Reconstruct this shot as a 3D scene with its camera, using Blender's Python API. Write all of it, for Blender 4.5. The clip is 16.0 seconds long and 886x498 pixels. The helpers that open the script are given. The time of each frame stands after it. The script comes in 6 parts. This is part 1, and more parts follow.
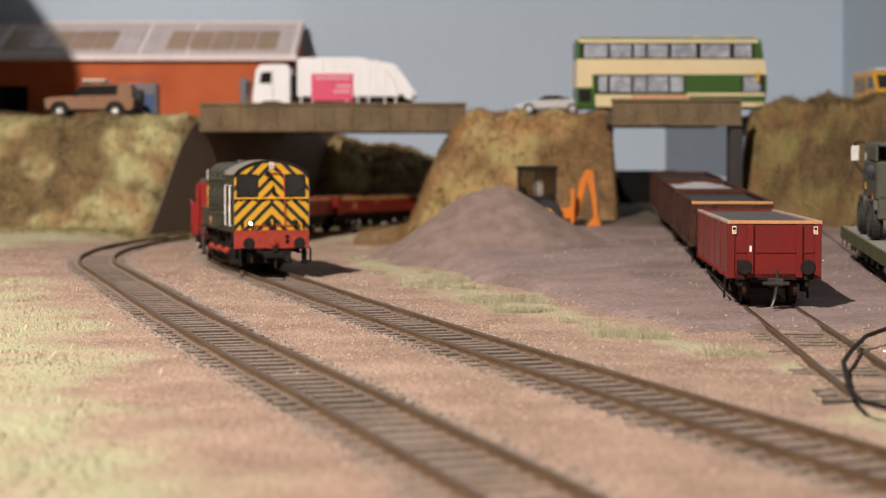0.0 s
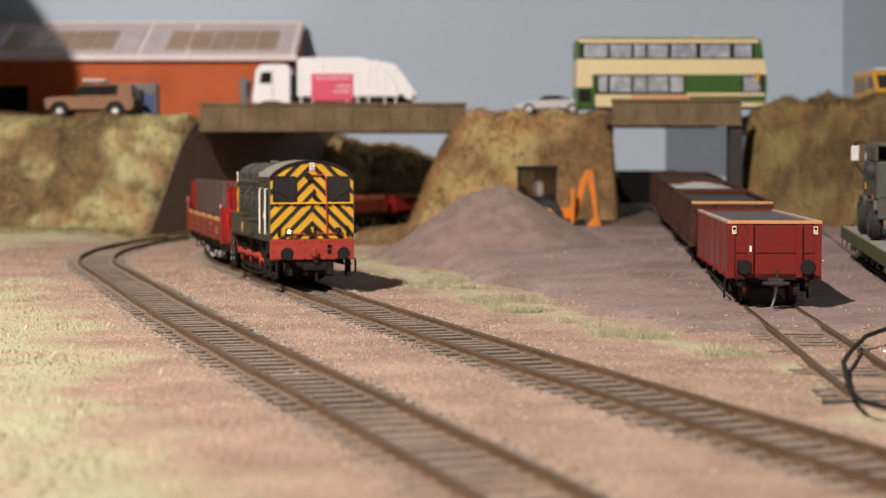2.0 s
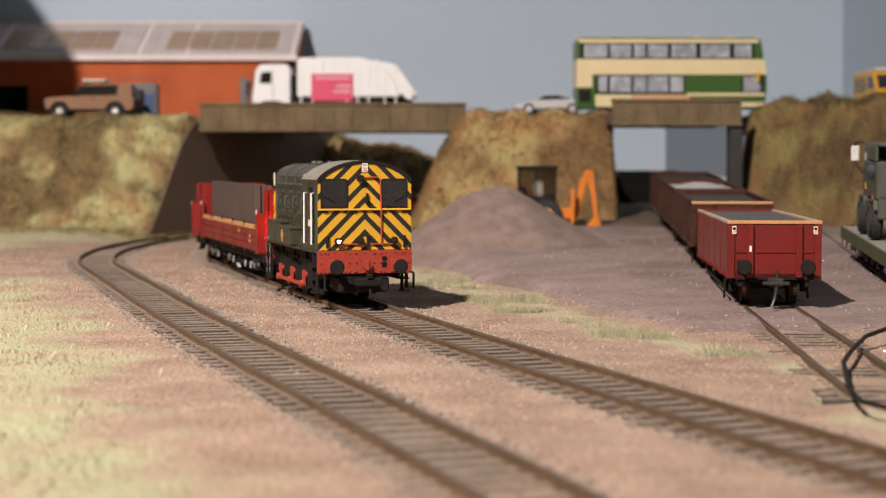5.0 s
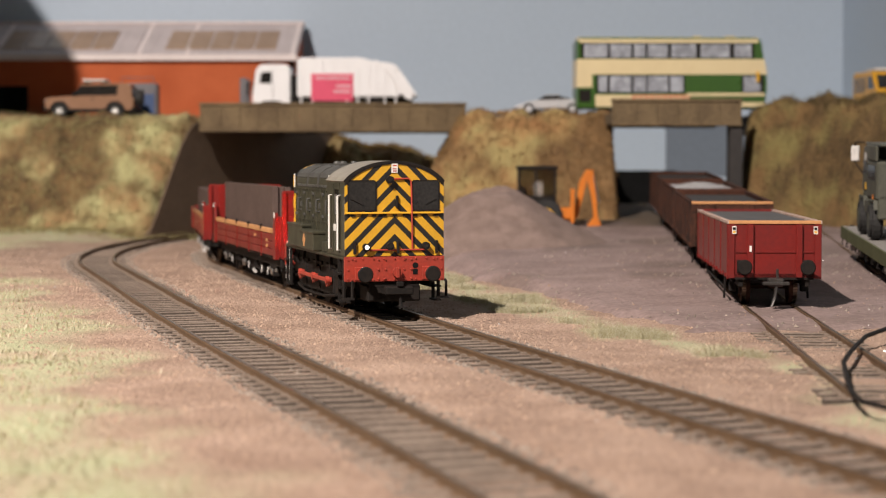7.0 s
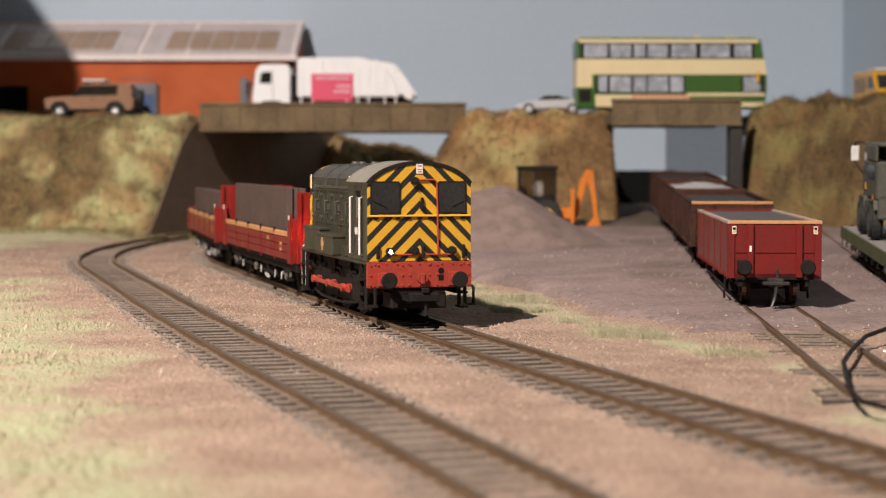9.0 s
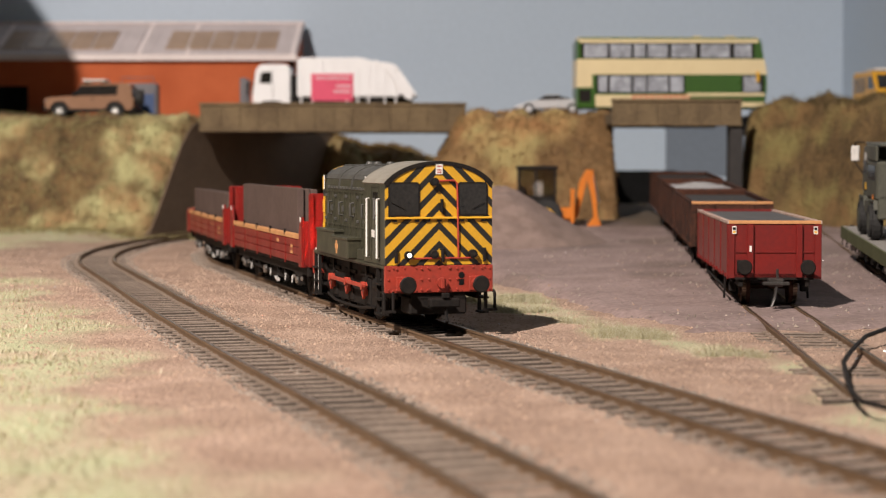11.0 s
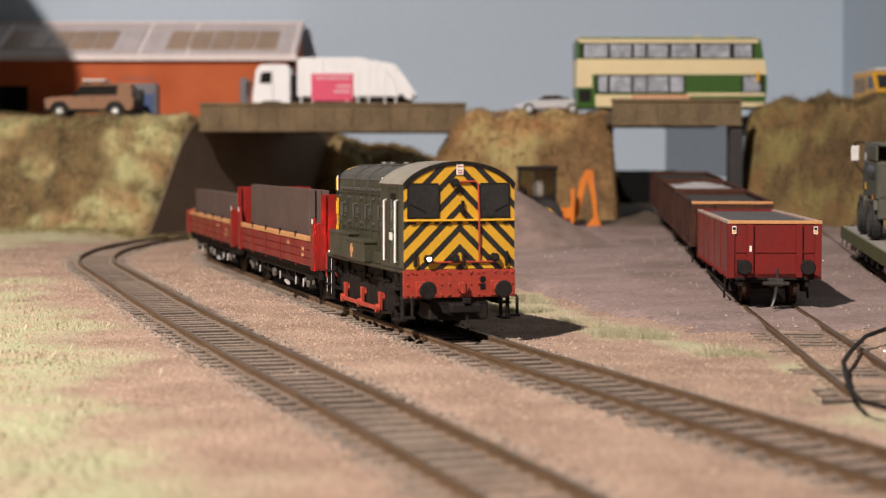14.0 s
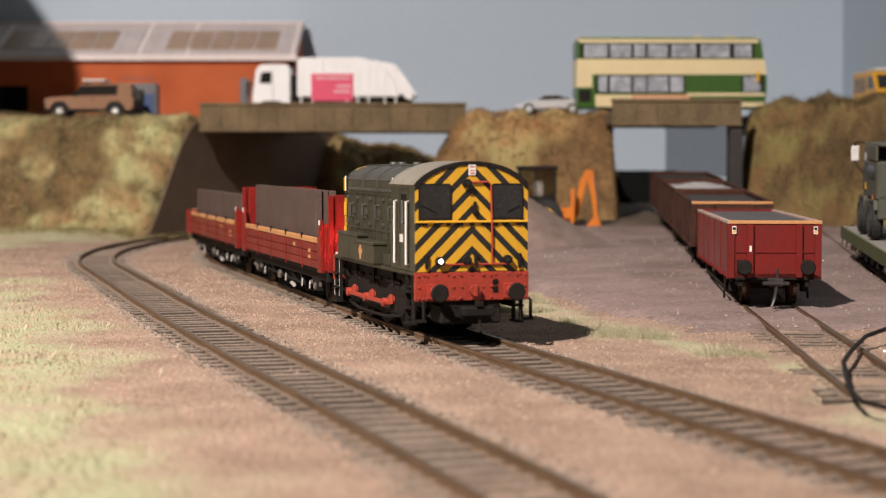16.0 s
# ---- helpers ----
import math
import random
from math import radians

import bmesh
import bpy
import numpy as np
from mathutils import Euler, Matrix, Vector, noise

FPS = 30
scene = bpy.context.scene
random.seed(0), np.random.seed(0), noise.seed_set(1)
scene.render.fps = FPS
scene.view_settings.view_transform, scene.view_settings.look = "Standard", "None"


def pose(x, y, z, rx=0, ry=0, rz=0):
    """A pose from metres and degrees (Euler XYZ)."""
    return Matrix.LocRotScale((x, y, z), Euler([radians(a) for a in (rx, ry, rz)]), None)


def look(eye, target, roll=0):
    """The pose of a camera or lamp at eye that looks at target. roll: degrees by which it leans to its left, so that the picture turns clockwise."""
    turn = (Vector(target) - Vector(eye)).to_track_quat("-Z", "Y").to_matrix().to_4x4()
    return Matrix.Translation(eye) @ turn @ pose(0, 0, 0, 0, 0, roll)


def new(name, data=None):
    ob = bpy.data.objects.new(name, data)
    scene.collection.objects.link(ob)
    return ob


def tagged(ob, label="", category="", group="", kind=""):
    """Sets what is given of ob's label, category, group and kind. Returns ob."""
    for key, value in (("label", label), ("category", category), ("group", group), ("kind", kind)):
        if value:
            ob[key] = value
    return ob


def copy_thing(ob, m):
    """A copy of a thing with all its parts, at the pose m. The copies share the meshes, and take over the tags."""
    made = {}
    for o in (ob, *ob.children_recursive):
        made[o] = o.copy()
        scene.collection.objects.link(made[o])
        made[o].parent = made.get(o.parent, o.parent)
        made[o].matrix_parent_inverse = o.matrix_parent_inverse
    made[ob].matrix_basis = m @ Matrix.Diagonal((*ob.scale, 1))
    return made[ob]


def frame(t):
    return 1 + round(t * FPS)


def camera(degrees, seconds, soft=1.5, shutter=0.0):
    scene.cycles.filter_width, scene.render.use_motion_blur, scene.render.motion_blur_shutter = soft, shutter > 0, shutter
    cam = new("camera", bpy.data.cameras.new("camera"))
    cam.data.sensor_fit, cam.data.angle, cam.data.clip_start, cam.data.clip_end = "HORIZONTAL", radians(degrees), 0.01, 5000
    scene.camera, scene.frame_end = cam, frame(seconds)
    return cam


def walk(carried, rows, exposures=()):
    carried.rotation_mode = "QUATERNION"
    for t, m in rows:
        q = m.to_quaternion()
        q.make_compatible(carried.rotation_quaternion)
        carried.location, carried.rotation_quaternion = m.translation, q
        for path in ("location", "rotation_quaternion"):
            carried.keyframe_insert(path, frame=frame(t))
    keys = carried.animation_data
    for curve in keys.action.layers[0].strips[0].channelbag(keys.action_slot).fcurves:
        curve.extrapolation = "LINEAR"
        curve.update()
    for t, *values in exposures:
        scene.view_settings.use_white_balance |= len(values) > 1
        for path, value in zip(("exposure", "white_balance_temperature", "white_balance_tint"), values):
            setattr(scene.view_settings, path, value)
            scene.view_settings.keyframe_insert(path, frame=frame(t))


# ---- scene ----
# A 1:76 model railway on a baseboard in a small room. Lengths below are millimetres, turned into metres by MM.
MM = 0.001
RAIL = 3.2            # rail top above the ground

# ---------------------------------------------------------------- camera
cam = camera(27.258, 16.0, soft=1.15)
cam.data.dof.use_dof = True
cam.data.dof.focus_distance = 0.60
cam.data.dof.aperture_fstop = 23.5
EYE = pose(0, 0, 55.24 * MM, 90 - 2.8706, 0, 0)
walk(cam, [(0.0, EYE), (16.0, EYE)], exposures=[(0.0, 0.0), (16.0, 0.0)])

# ---------------------------------------------------------------- light
world = bpy.data.worlds.new("world")
world.use_nodes = True
world.node_tree.nodes["Background"].inputs[0].default_value = (0.5, 0.42, 0.36, 1)
world.node_tree.nodes["Background"].inputs[1].default_value = 0.014
scene.world = world


def lamp(name, place, target, size, watts, colour, beam=180):
    data = bpy.data.lights.new(name, "AREA")
    data.shape, data.size, data.energy, data.color = "DISK", size, watts, colour
    data.spread = math.radians(beam)
    ob = new(name, data)
    ob.matrix_world = look(place, target)
    return ob


KEY = (-0.66, -0.60, 1.30)
# The ceiling spot, high on the left.
lamp("ceiling_spot_light", KEY, (-0.45, 0.55, 0.0), 0.028, 18.5, (1.0, 0.89, 0.81), 80)
# Weak fill lamp, added to lift the shadows; no known fitting.
lamp("ceiling_spot_light", (0.75, -0.9, 1.45), (0.1, 0.9, 0.0), 0.25, 0.2, (1.0, 0.92, 0.86))

# ---------------------------------------------------------------- materials
def mat(name, a, b=None, rough=0.6, metal=0.0, scale=150.0, fine=900.0, bump=0.15, spread=0.5, coat=0.0, per_object=0.0, bump_mm=0.3):
    """Two colours mixed by coarse and fine noise at real size (scale: blobs to the metre), with fine relief."""
    m = bpy.data.materials.new(name)
    m.use_nodes = True
    nt = m.node_tree
    n, l = nt.nodes, nt.links
    p = n["Principled BSDF"]
    b = b or tuple(c * 0.72 for c in a)
    tc = n.new("ShaderNodeTexCoord")
    n1, n2 = n.new("ShaderNodeTexNoise"), n.new("ShaderNodeTexNoise")
    n1.inputs["Scale"].default_value, n1.inputs["Detail"].default_value = scale, 4
    n2.inputs["Scale"].default_value, n2.inputs["Detail"].default_value = fine, 3
    l.new(tc.outputs["Object"], n1.inputs["Vector"])
    l.new(tc.outputs["Object"], n2.inputs["Vector"])
    add = n.new("ShaderNodeMath")
    add.operation = "ADD"
    l.new(n1.outputs["Fac"], add.inputs[0])
    l.new(n2.outputs["Fac"], add.inputs[1])
    ramp = n.new("ShaderNodeMapRange")
    ramp.inputs["From Min"].default_value, ramp.inputs["From Max"].default_value = 1 - spread / 2, 1 + spread / 2
    l.new(add.outputs[0], ramp.inputs["Value"])
    mix = n.new("ShaderNodeMix")
    mix.data_type = "RGBA"
    mix.inputs["A"].default_value, mix.inputs["B"].default_value = (*a, 1), (*b, 1)
    l.new(ramp.outputs["Result"], mix.inputs["Factor"])
    colour = mix.outputs["Result"]
    if per_object:
        info, hsv, k = n.new("ShaderNodeObjectInfo"), n.new("ShaderNodeHueSaturation"), n.new("ShaderNodeMapRange")
        k.inputs["To Min"].default_value, k.inputs["To Max"].default_value = 1 - per_object, 1 + per_object
        l.new(info.outputs["Random"], k.inputs["Value"])
        l.new(k.outputs["Result"], hsv.inputs["Value"])
        l.new(colour, hsv.inputs["Color"])
        colour = hsv.outputs["Color"]
    l.new(colour, p.inputs["Base Color"])
    rr = n.new("ShaderNodeMapRange")
    rr.inputs["To Min"].default_value, rr.inputs["To Max"].default_value = max(rough - 0.1, 0.03), min(rough + 0.1, 1)
    l.new(n1.outputs["Fac"], rr.inputs["Value"])
    l.new(rr.outputs["Result"], p.inputs["Roughness"])
    p.inputs["Metallic"].default_value = metal
    p.inputs["Coat Weight"].default_value = coat
    if bump:
        bp = n.new("ShaderNodeBump")
        bp.inputs["Strength"].default_value, bp.inputs["Distance"].default_value = bump, bump_mm * MM
        l.new(n2.outputs["Fac"], bp.inputs["Height"])
        l.new(bp.outputs["Normal"], p.inputs["Normal"])
    return m


def glass(name, tint=(0.85, 0.9, 0.92), rough=0.05):
    m = bpy.data.materials.new(name)
    m.use_nodes = True
    p = m.node_tree.nodes["Principled BSDF"]
    p.inputs["Base Color"].default_value = (*tint, 1)
    p.inputs["Transmission Weight"].default_value, p.inputs["Roughness"].default_value, p.inputs["IOR"].default_value = 1, rough, 1.3
    return m


def chevrons(name, yellow, black, period, shift, share=0.55):
    """Warning paint: V-shaped stripes over the local y and z of the face."""
    m = mat(name, yellow, tuple(c * 0.86 for c in yellow), 0.45, scale=120, bump=0.05)
    n, l = m.node_tree.nodes, m.node_tree.links
    p = n["Principled BSDF"]
    base = p.inputs["Base Color"].links[0].from_socket
    tc, sep = n.new("ShaderNodeTexCoord"), n.new("ShaderNodeSeparateXYZ")
    l.new(tc.outputs["Object"], sep.inputs[0])
    ab, ad, sc, fr, gt = (n.new("ShaderNodeMath") for _ in range(5))
    ab.operation, ad.operation, sc.operation, fr.operation, gt.operation = "ABSOLUTE", "ADD", "MULTIPLY_ADD", "FRACT", "LESS_THAN"
    l.new(sep.outputs["Y"], ab.inputs[0])
    l.new(ab.outputs[0], ad.inputs[0])
    l.new(sep.outputs["Z"], ad.inputs[1])
    l.new(ad.outputs[0], sc.inputs[0])
    sc.inputs[1].default_value, sc.inputs[2].default_value = 1 / (period * MM), shift
    l.new(sc.outputs[0], fr.inputs[0])
    l.new(fr.outputs[0], gt.inputs[0])
    gt.inputs[1].default_value = share
    mix = n.new("ShaderNodeMix")
    mix.data_type = "RGBA"
    mix.inputs["A"].default_value = (*black, 1)
    l.new(gt.outputs[0], mix.inputs["Factor"])
    l.new(base, mix.inputs["B"])
    l.new(mix.outputs["Result"], p.inputs["Base Color"])
    return m


def tinted(name, a1, a2, b1, b2, scale, fine, rough=0.95, bump=0.6, bump_mm=0.8):
    """Scatter-covered ground: earth colours a mixed with growth colours b by the mesh's 'growth' attribute."""
    m = mat(name, a1, a2, rough, scale=scale, fine=fine, bump=bump, spread=0.45, bump_mm=bump_mm)
    n, l = m.node_tree.nodes, m.node_tree.links
    p = n["Principled BSDF"]
    base = p.inputs["Base Color"].links[0].from_socket
    att = n.new("ShaderNodeAttribute")
    att.attribute_name = "growth"
    tc, n3 = n.new("ShaderNodeTexCoord"), n.new("ShaderNodeTexNoise")
    n3.inputs["Scale"].default_value, n3.inputs["Detail"].default_value = 45, 6
    l.new(tc.outputs["Object"], n3.inputs["Vector"])
    g = n.new("ShaderNodeMix")
    g.data_type = "RGBA"
    g.inputs["A"].default_value, g.inputs["B"].default_value = (*b1, 1), (*b2, 1)
    rg = n.new("ShaderNodeMapRange")
    rg.inputs["From Min"].default_value, rg.inputs["From Max"].default_value = 0.4, 0.62
    l.new(n3.outputs["Fac"], rg.inputs["Value"])
    l.new(rg.outputs["Result"], g.inputs["Factor"])
    mix = n.new("ShaderNodeMix")
    mix.data_type = "RGBA"
    l.new(att.outputs["Fac"], mix.inputs["Factor"])
    l.new(base, mix.inputs["A"])
    l.new(g.outputs["Result"], mix.inputs["B"])
    l.new(mix.outputs["Result"], p.inputs["Base Color"])
    return m


def glow(name, colour, strength):
    m = bpy.data.materials.new(name)
    m.use_nodes = True
    p = m.node_tree.nodes["Principled BSDF"]
    p.inputs["Base Color"].default_value = (*colour, 1)
    p.inputs["Emission Color"].default_value, p.inputs["Emission Strength"].default_value = (*colour, 1), strength
    return m


EARTH = tinted("earth", (0.41, 0.285, 0.215), (0.24, 0.155, 0.112), (0.40, 0.425, 0.25), (0.43, 0.36, 0.245), 42, 750, bump=1.0, bump_mm=1.3)
BANK = tinted("bank", (0.19, 0.115, 0.045), (0.07, 0.042, 0.018), (0.43, 0.405, 0.195), (0.31, 0.19, 0.085), 70, 420, bump=0.9, bump_mm=2.0)
MIDBANK = tinted("russet_bank", (0.25, 0.145, 0.06), (0.12, 0.068, 0.028), (0.36, 0.29, 0.12), (0.35, 0.18, 0.072), 70, 420, bump=0.9, bump_mm=2.0)
# The right bank's browner mix, darkened as well for the weaker light there.
DIMBROWNBANK = tinted("dim_brown_bank", (0.15, 0.092, 0.036), (0.065, 0.04, 0.016), (0.21, 0.17, 0.06), (0.19, 0.11, 0.042), 70, 420, bump=0.9, bump_mm=2.0)
# Second colour pair: yard dirt, darkened further for the bridge's shade.
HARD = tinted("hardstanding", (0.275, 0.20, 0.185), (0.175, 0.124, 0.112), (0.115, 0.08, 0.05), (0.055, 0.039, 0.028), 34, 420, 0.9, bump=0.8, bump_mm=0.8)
SPOIL = mat("spoil", (0.25, 0.18, 0.155), (0.165, 0.115, 0.096), 0.95, scale=120, fine=1500, bump=0.8, spread=0.4, bump_mm=0.7)
BALLAST = mat("ballast", (0.06, 0.043, 0.033), (0.02, 0.015, 0.012), 0.95, scale=200, fine=900, bump=0.6)
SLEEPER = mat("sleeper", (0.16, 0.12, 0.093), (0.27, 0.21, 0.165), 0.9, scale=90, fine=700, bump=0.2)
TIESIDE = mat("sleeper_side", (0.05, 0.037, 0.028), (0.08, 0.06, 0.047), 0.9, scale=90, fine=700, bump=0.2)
RAILSIDE = mat("rusty_rail", (0.125, 0.075, 0.04), (0.19, 0.12, 0.07), 0.7, 0.3, scale=60, fine=600)
RAILTOP = mat("worn_rail", (0.30, 0.25, 0.20), (0.20, 0.14, 0.095), 0.35, 0.9, scale=60, fine=600, bump=0.05)
# Darker than the concrete: the pillar's shade is put into its colour.
PILLARSHADE = mat("pillar_shade_grey", (0.045, 0.04, 0.038), (0.03, 0.027, 0.026), 0.9, scale=60, fine=500, bump=0.2)
CONCRETE = mat("bridge_concrete", (0.185, 0.13, 0.068), (0.105, 0.072, 0.04), 0.9, scale=60, fine=500, bump=0.3)
ABUT = mat("abutment_card", (0.18, 0.122, 0.08), (0.135, 0.092, 0.062), 0.9, scale=25, fine=300, bump=0.1)
WALLBLUE = mat("wall_blue", (0.465, 0.55, 0.65), (0.43, 0.51, 0.605), 0.85, scale=4, fine=250, bump=0.05)
# Wall blue, darkened for its shaded part behind the siding bridge.
WALLSHADE = mat("wall_shade_blue", (0.17, 0.205, 0.25), (0.15, 0.18, 0.22), 0.85, scale=20, fine=250, bump=0.05)
PLASTER = mat("plaster", (0.26, 0.245, 0.225), (0.23, 0.22, 0.20), 0.9, scale=3, fine=200, bump=0.05)
FLOOR = mat("floor_carpet", (0.22, 0.19, 0.17), (0.16, 0.14, 0.125), 0.95, scale=40, fine=600, bump=0.3)
ROADMAT = mat("tarmac", (0.075, 0.072, 0.07), (0.05, 0.048, 0.047), 0.9, scale=60, fine=900)
BRICK = mat("brick_paper", (0.50, 0.112, 0.034), (0.41, 0.085, 0.026), 0.85, scale=40, fine=500, bump=0.1)
ROOFGREY = mat("roof_sheet", (0.56, 0.49, 0.49), (0.47, 0.41, 0.41), 0.7, scale=40, fine=300, bump=0.1)
ROOFLIGHT = mat("rooflight", (0.36, 0.225, 0.13), (0.26, 0.16, 0.09), 0.35, scale=40, fine=300, bump=0.05)
TRIM = mat("white_trim", (0.80, 0.70, 0.68), (0.70, 0.61, 0.59), 0.6, scale=60)
DARK = mat("dark_opening", (0.008, 0.008, 0.008), None, 0.9, bump=0.05)
GREEN = mat("loco_green", (0.050, 0.047, 0.029), (0.030, 0.029, 0.019), 0.42, scale=130, fine=700, bump=0.08)
LOCOROOF = mat("loco_roof", (0.065, 0.062, 0.055), (0.042, 0.04, 0.036), 0.6, scale=130, fine=700, bump=0.08)
CABROOF = mat("cab_roof", (0.24, 0.215, 0.175), (0.17, 0.15, 0.12), 0.5, scale=100, fine=700, bump=0.06)
CHEV = chevrons("warning_chevrons", (0.60, 0.325, 0.02), (0.014, 0.013, 0.012), 5.8, 0.356, 0.58)
BEAMRED = mat("beam_red", (0.33, 0.036, 0.02), (0.23, 0.03, 0.018), 0.5, scale=150, fine=800, bump=0.1)
RODRED = mat("rod_red", (0.42, 0.055, 0.03), (0.3, 0.035, 0.022), 0.45, bump=0.05)
BLACK = mat("frame_black", (0.010, 0.009, 0.0085), (0.018, 0.014, 0.012), 0.68, scale=200, bump=0.1)
# Pale, barely metallic nickel; its light colour also stands in for glints.
NICKELGLINT = mat("nickel_glint", (0.82, 0.8, 0.77), (0.7, 0.68, 0.65), 0.28, 0.4, scale=150, bump=0.03)
STEEL = mat("bright_steel", (0.55, 0.53, 0.5), (0.42, 0.4, 0.38), 0.3, 0.9, scale=150, bump=0.03)
WHITE = mat("white_paint", (0.78, 0.76, 0.72), (0.7, 0.67, 0.63), 0.45, scale=100, bump=0.03)
YELLOW = mat("yellow_paint", (0.75, 0.42, 0.03), (0.65, 0.34, 0.02), 0.5, scale=100, bump=0.03)
WINDOW = mat("dark_window", (0.028, 0.025, 0.022), (0.014, 0.013, 0.012), 0.13, scale=100, bump=0.0)
SIGNWHITE = mat("sign_white", (0.75, 0.72, 0.68), None, 0.5, scale=300, bump=0.0)
TAILRED = glow("tail_lamp_red", (1.0, 0.03, 0.02), 300.0)
LAMPON = glow("lamp_on", (1.0, 0.93, 0.85), 45.0)
MAROON = mat("wagon_maroon", (0.22, 0.012, 0.009), (0.15, 0.011, 0.009), 0.38, scale=110, fine=700, bump=0.06)
ORANGE = mat("plank_tan", (0.58, 0.29, 0.12), (0.46, 0.215, 0.085), 0.55, scale=110, fine=600, bump=0.1)
SHEET = mat("grey_sheet_load", (0.105, 0.072, 0.062), (0.085, 0.059, 0.051), 0.8, scale=50, fine=400, bump=0.06)
MFARED = mat("box_red", (0.17, 0.012, 0.010), (0.115, 0.011, 0.010), 0.4, scale=80, fine=700, bump=0.06)
RUST = mat("rusty_wagon", (0.085, 0.034, 0.021), (0.02, 0.013, 0.011), 0.85, scale=60, fine=600, bump=0.3)
WAGONIN = mat("wagon_inside", (0.085, 0.08, 0.08), (0.06, 0.056, 0.055), 0.6, scale=80, fine=500, bump=0.1)
STONE = mat("stone_load", (0.42, 0.41, 0.41), (0.28, 0.27, 0.27), 0.9, scale=300, fine=1200, bump=0.8)
COAL = mat("coal_load", (0.04, 0.036, 0.034), (0.02, 0.018, 0.018), 0.7, scale=300, fine=900, bump=0.8)

for dull in (BLACK, DARK, BALLAST, RUST, SHEET):
    dull.node_tree.nodes["Principled BSDF"].inputs["Specular IOR Level"].default_value = 0.15

# ---------------------------------------------------------------- mesh tools
def box(bm, x0, x1, y0, y1, z0, z1, bev=0.0, taper=0.0):
    vs = [bm.verts.new((x, y * (1 - taper if z == z1 else 1), z)) for x in (x0, x1) for y in (y0, y1) for z in (z0, z1)]
    q = [(0, 1, 3, 2), (4, 6, 7, 5), (0, 4, 5, 1), (2, 3, 7, 6), (0, 2, 6, 4), (1, 5, 7, 3)]
    fs = [bm.faces.new([vs[i] for i in f]) for f in q]
    if bev:
        es = list({e for f in fs for e in f.edges})
        bmesh.ops.bevel(bm, geom=es, offset=bev, segments=1, affect="EDGES", clamp_overlap=True)
    return bm


def cyl(bm, p, q, r, seg=12, r2=None, caps=True):
    p, q = Vector(p), Vector(q)
    d = (q - p).normalized()
    a = d.orthogonal().normalized()
    b = d.cross(a)
    r2 = r if r2 is None else r2
    ring = [[bm.verts.new(c + (a * math.cos(i * math.tau / seg) + b * math.sin(i * math.tau / seg)) * k) for i in range(seg)] for c, k in ((p, r), (q, r2))]
    for i in range(seg):
        j = (i + 1) % seg
        bm.faces.new((ring[0][i], ring[0][j], ring[1][j], ring[1][i]))
    if caps:
        bm.faces.new(ring[0][::-1])
        bm.faces.new(ring[1])
    return bm


def rod(bm, pts, r, seg=6):
    """A bent round bar, skinned in one piece."""
    P = [Vector(p) for p in pts]
    up = Vector((0.31, 0.17, 0.93))
    rings = []
    for i, p in enumerate(P):
        d = (P[min(i + 1, len(P) - 1)] - P[max(i - 1, 0)]).normalized()
        if abs(d.dot(up)) > 0.97:
            up = Vector((0.93, 0.31, 0.17))
        a = d.cross(up).normalized()
        b = d.cross(a)
        rings.append([bm.verts.new(p + (a * math.cos(k * math.tau / seg) + b * math.sin(k * math.tau / seg)) * r) for k in range(seg)])
    for u, v in zip(rings, rings[1:]):
        for k in range(seg):
            j = (k + 1) % seg
            bm.faces.new((u[k], u[j], v[j], v[k]))
    bm.faces.new(rings[0][::-1])
    bm.faces.new(rings[-1])
    return bm


def prism(bm, outline, axis, a, b, bev=0.0):
    """An outline of (u, v) pairs swept along an axis from a to b. u, v are the two other axes in x, y, z order."""
    def place(u, v, w):
        return {"x": (w, u, v), "y": (u, w, v), "z": (u, v, w)}[axis]
    A = [bm.verts.new(place(u, v, a)) for u, v in outline]
    B = [bm.verts.new(place(u, v, b)) for u, v in outline]
    fs = [bm.faces.new(A), bm.faces.new(B[::-1])]
    for i in range(len(A)):
        j = (i + 1) % len(A)
        fs.append(bm.faces.new((A[j], A[i], B[i], B[j])))
    if bev:
        bmesh.ops.bevel(bm, geom=list({e for f in fs for e in f.edges}), offset=bev, segments=1, affect="EDGES", clamp_overlap=True)
    return bm


def B():
    return bmesh.new()


def mesh_of(name, bm, material, smooth=False):
    bmesh.ops.recalc_face_normals(bm, faces=bm.faces)
    for v in bm.verts:
        v.co *= MM
    me = bpy.data.meshes.new(name)
    bm.to_mesh(me)
    bm.free()
    me.materials.append(material)
    if smooth:
        me.shade_smooth()
    return me


def part(name, bm, material, parent=None, label="", smooth=False):
    """One mesh object, built in millimetres, under a thing or a part."""
    ob = new(name, mesh_of(name, bm, material, smooth))
    ob.parent = parent
    if label:
        tagged(ob, label)
    return ob


def share(name, me, parent, m):
    ob = new(name, me)
    ob.parent = parent
    ob.matrix_basis = m
    return ob


def thing(name, m, label, category, group="", kind=""):
    ob = new(name)
    ob.empty_display_size = 0.01
    ob.matrix_basis = m
    return tagged(ob, label, category, group, kind)


def solid(name, bm, material, label, category, group="", kind="", smooth=False):
    return tagged(part(name, bm, material, None, smooth=smooth), label, category, group, kind)


def at(x, y, z, rz=0.0):
    return pose(x * MM, y * MM, z * MM, 0, 0, rz)


def nz(x, y, z, size):
    return noise.fractal(Vector((x, y, z)) / size, 1.0, 2.0, 3)


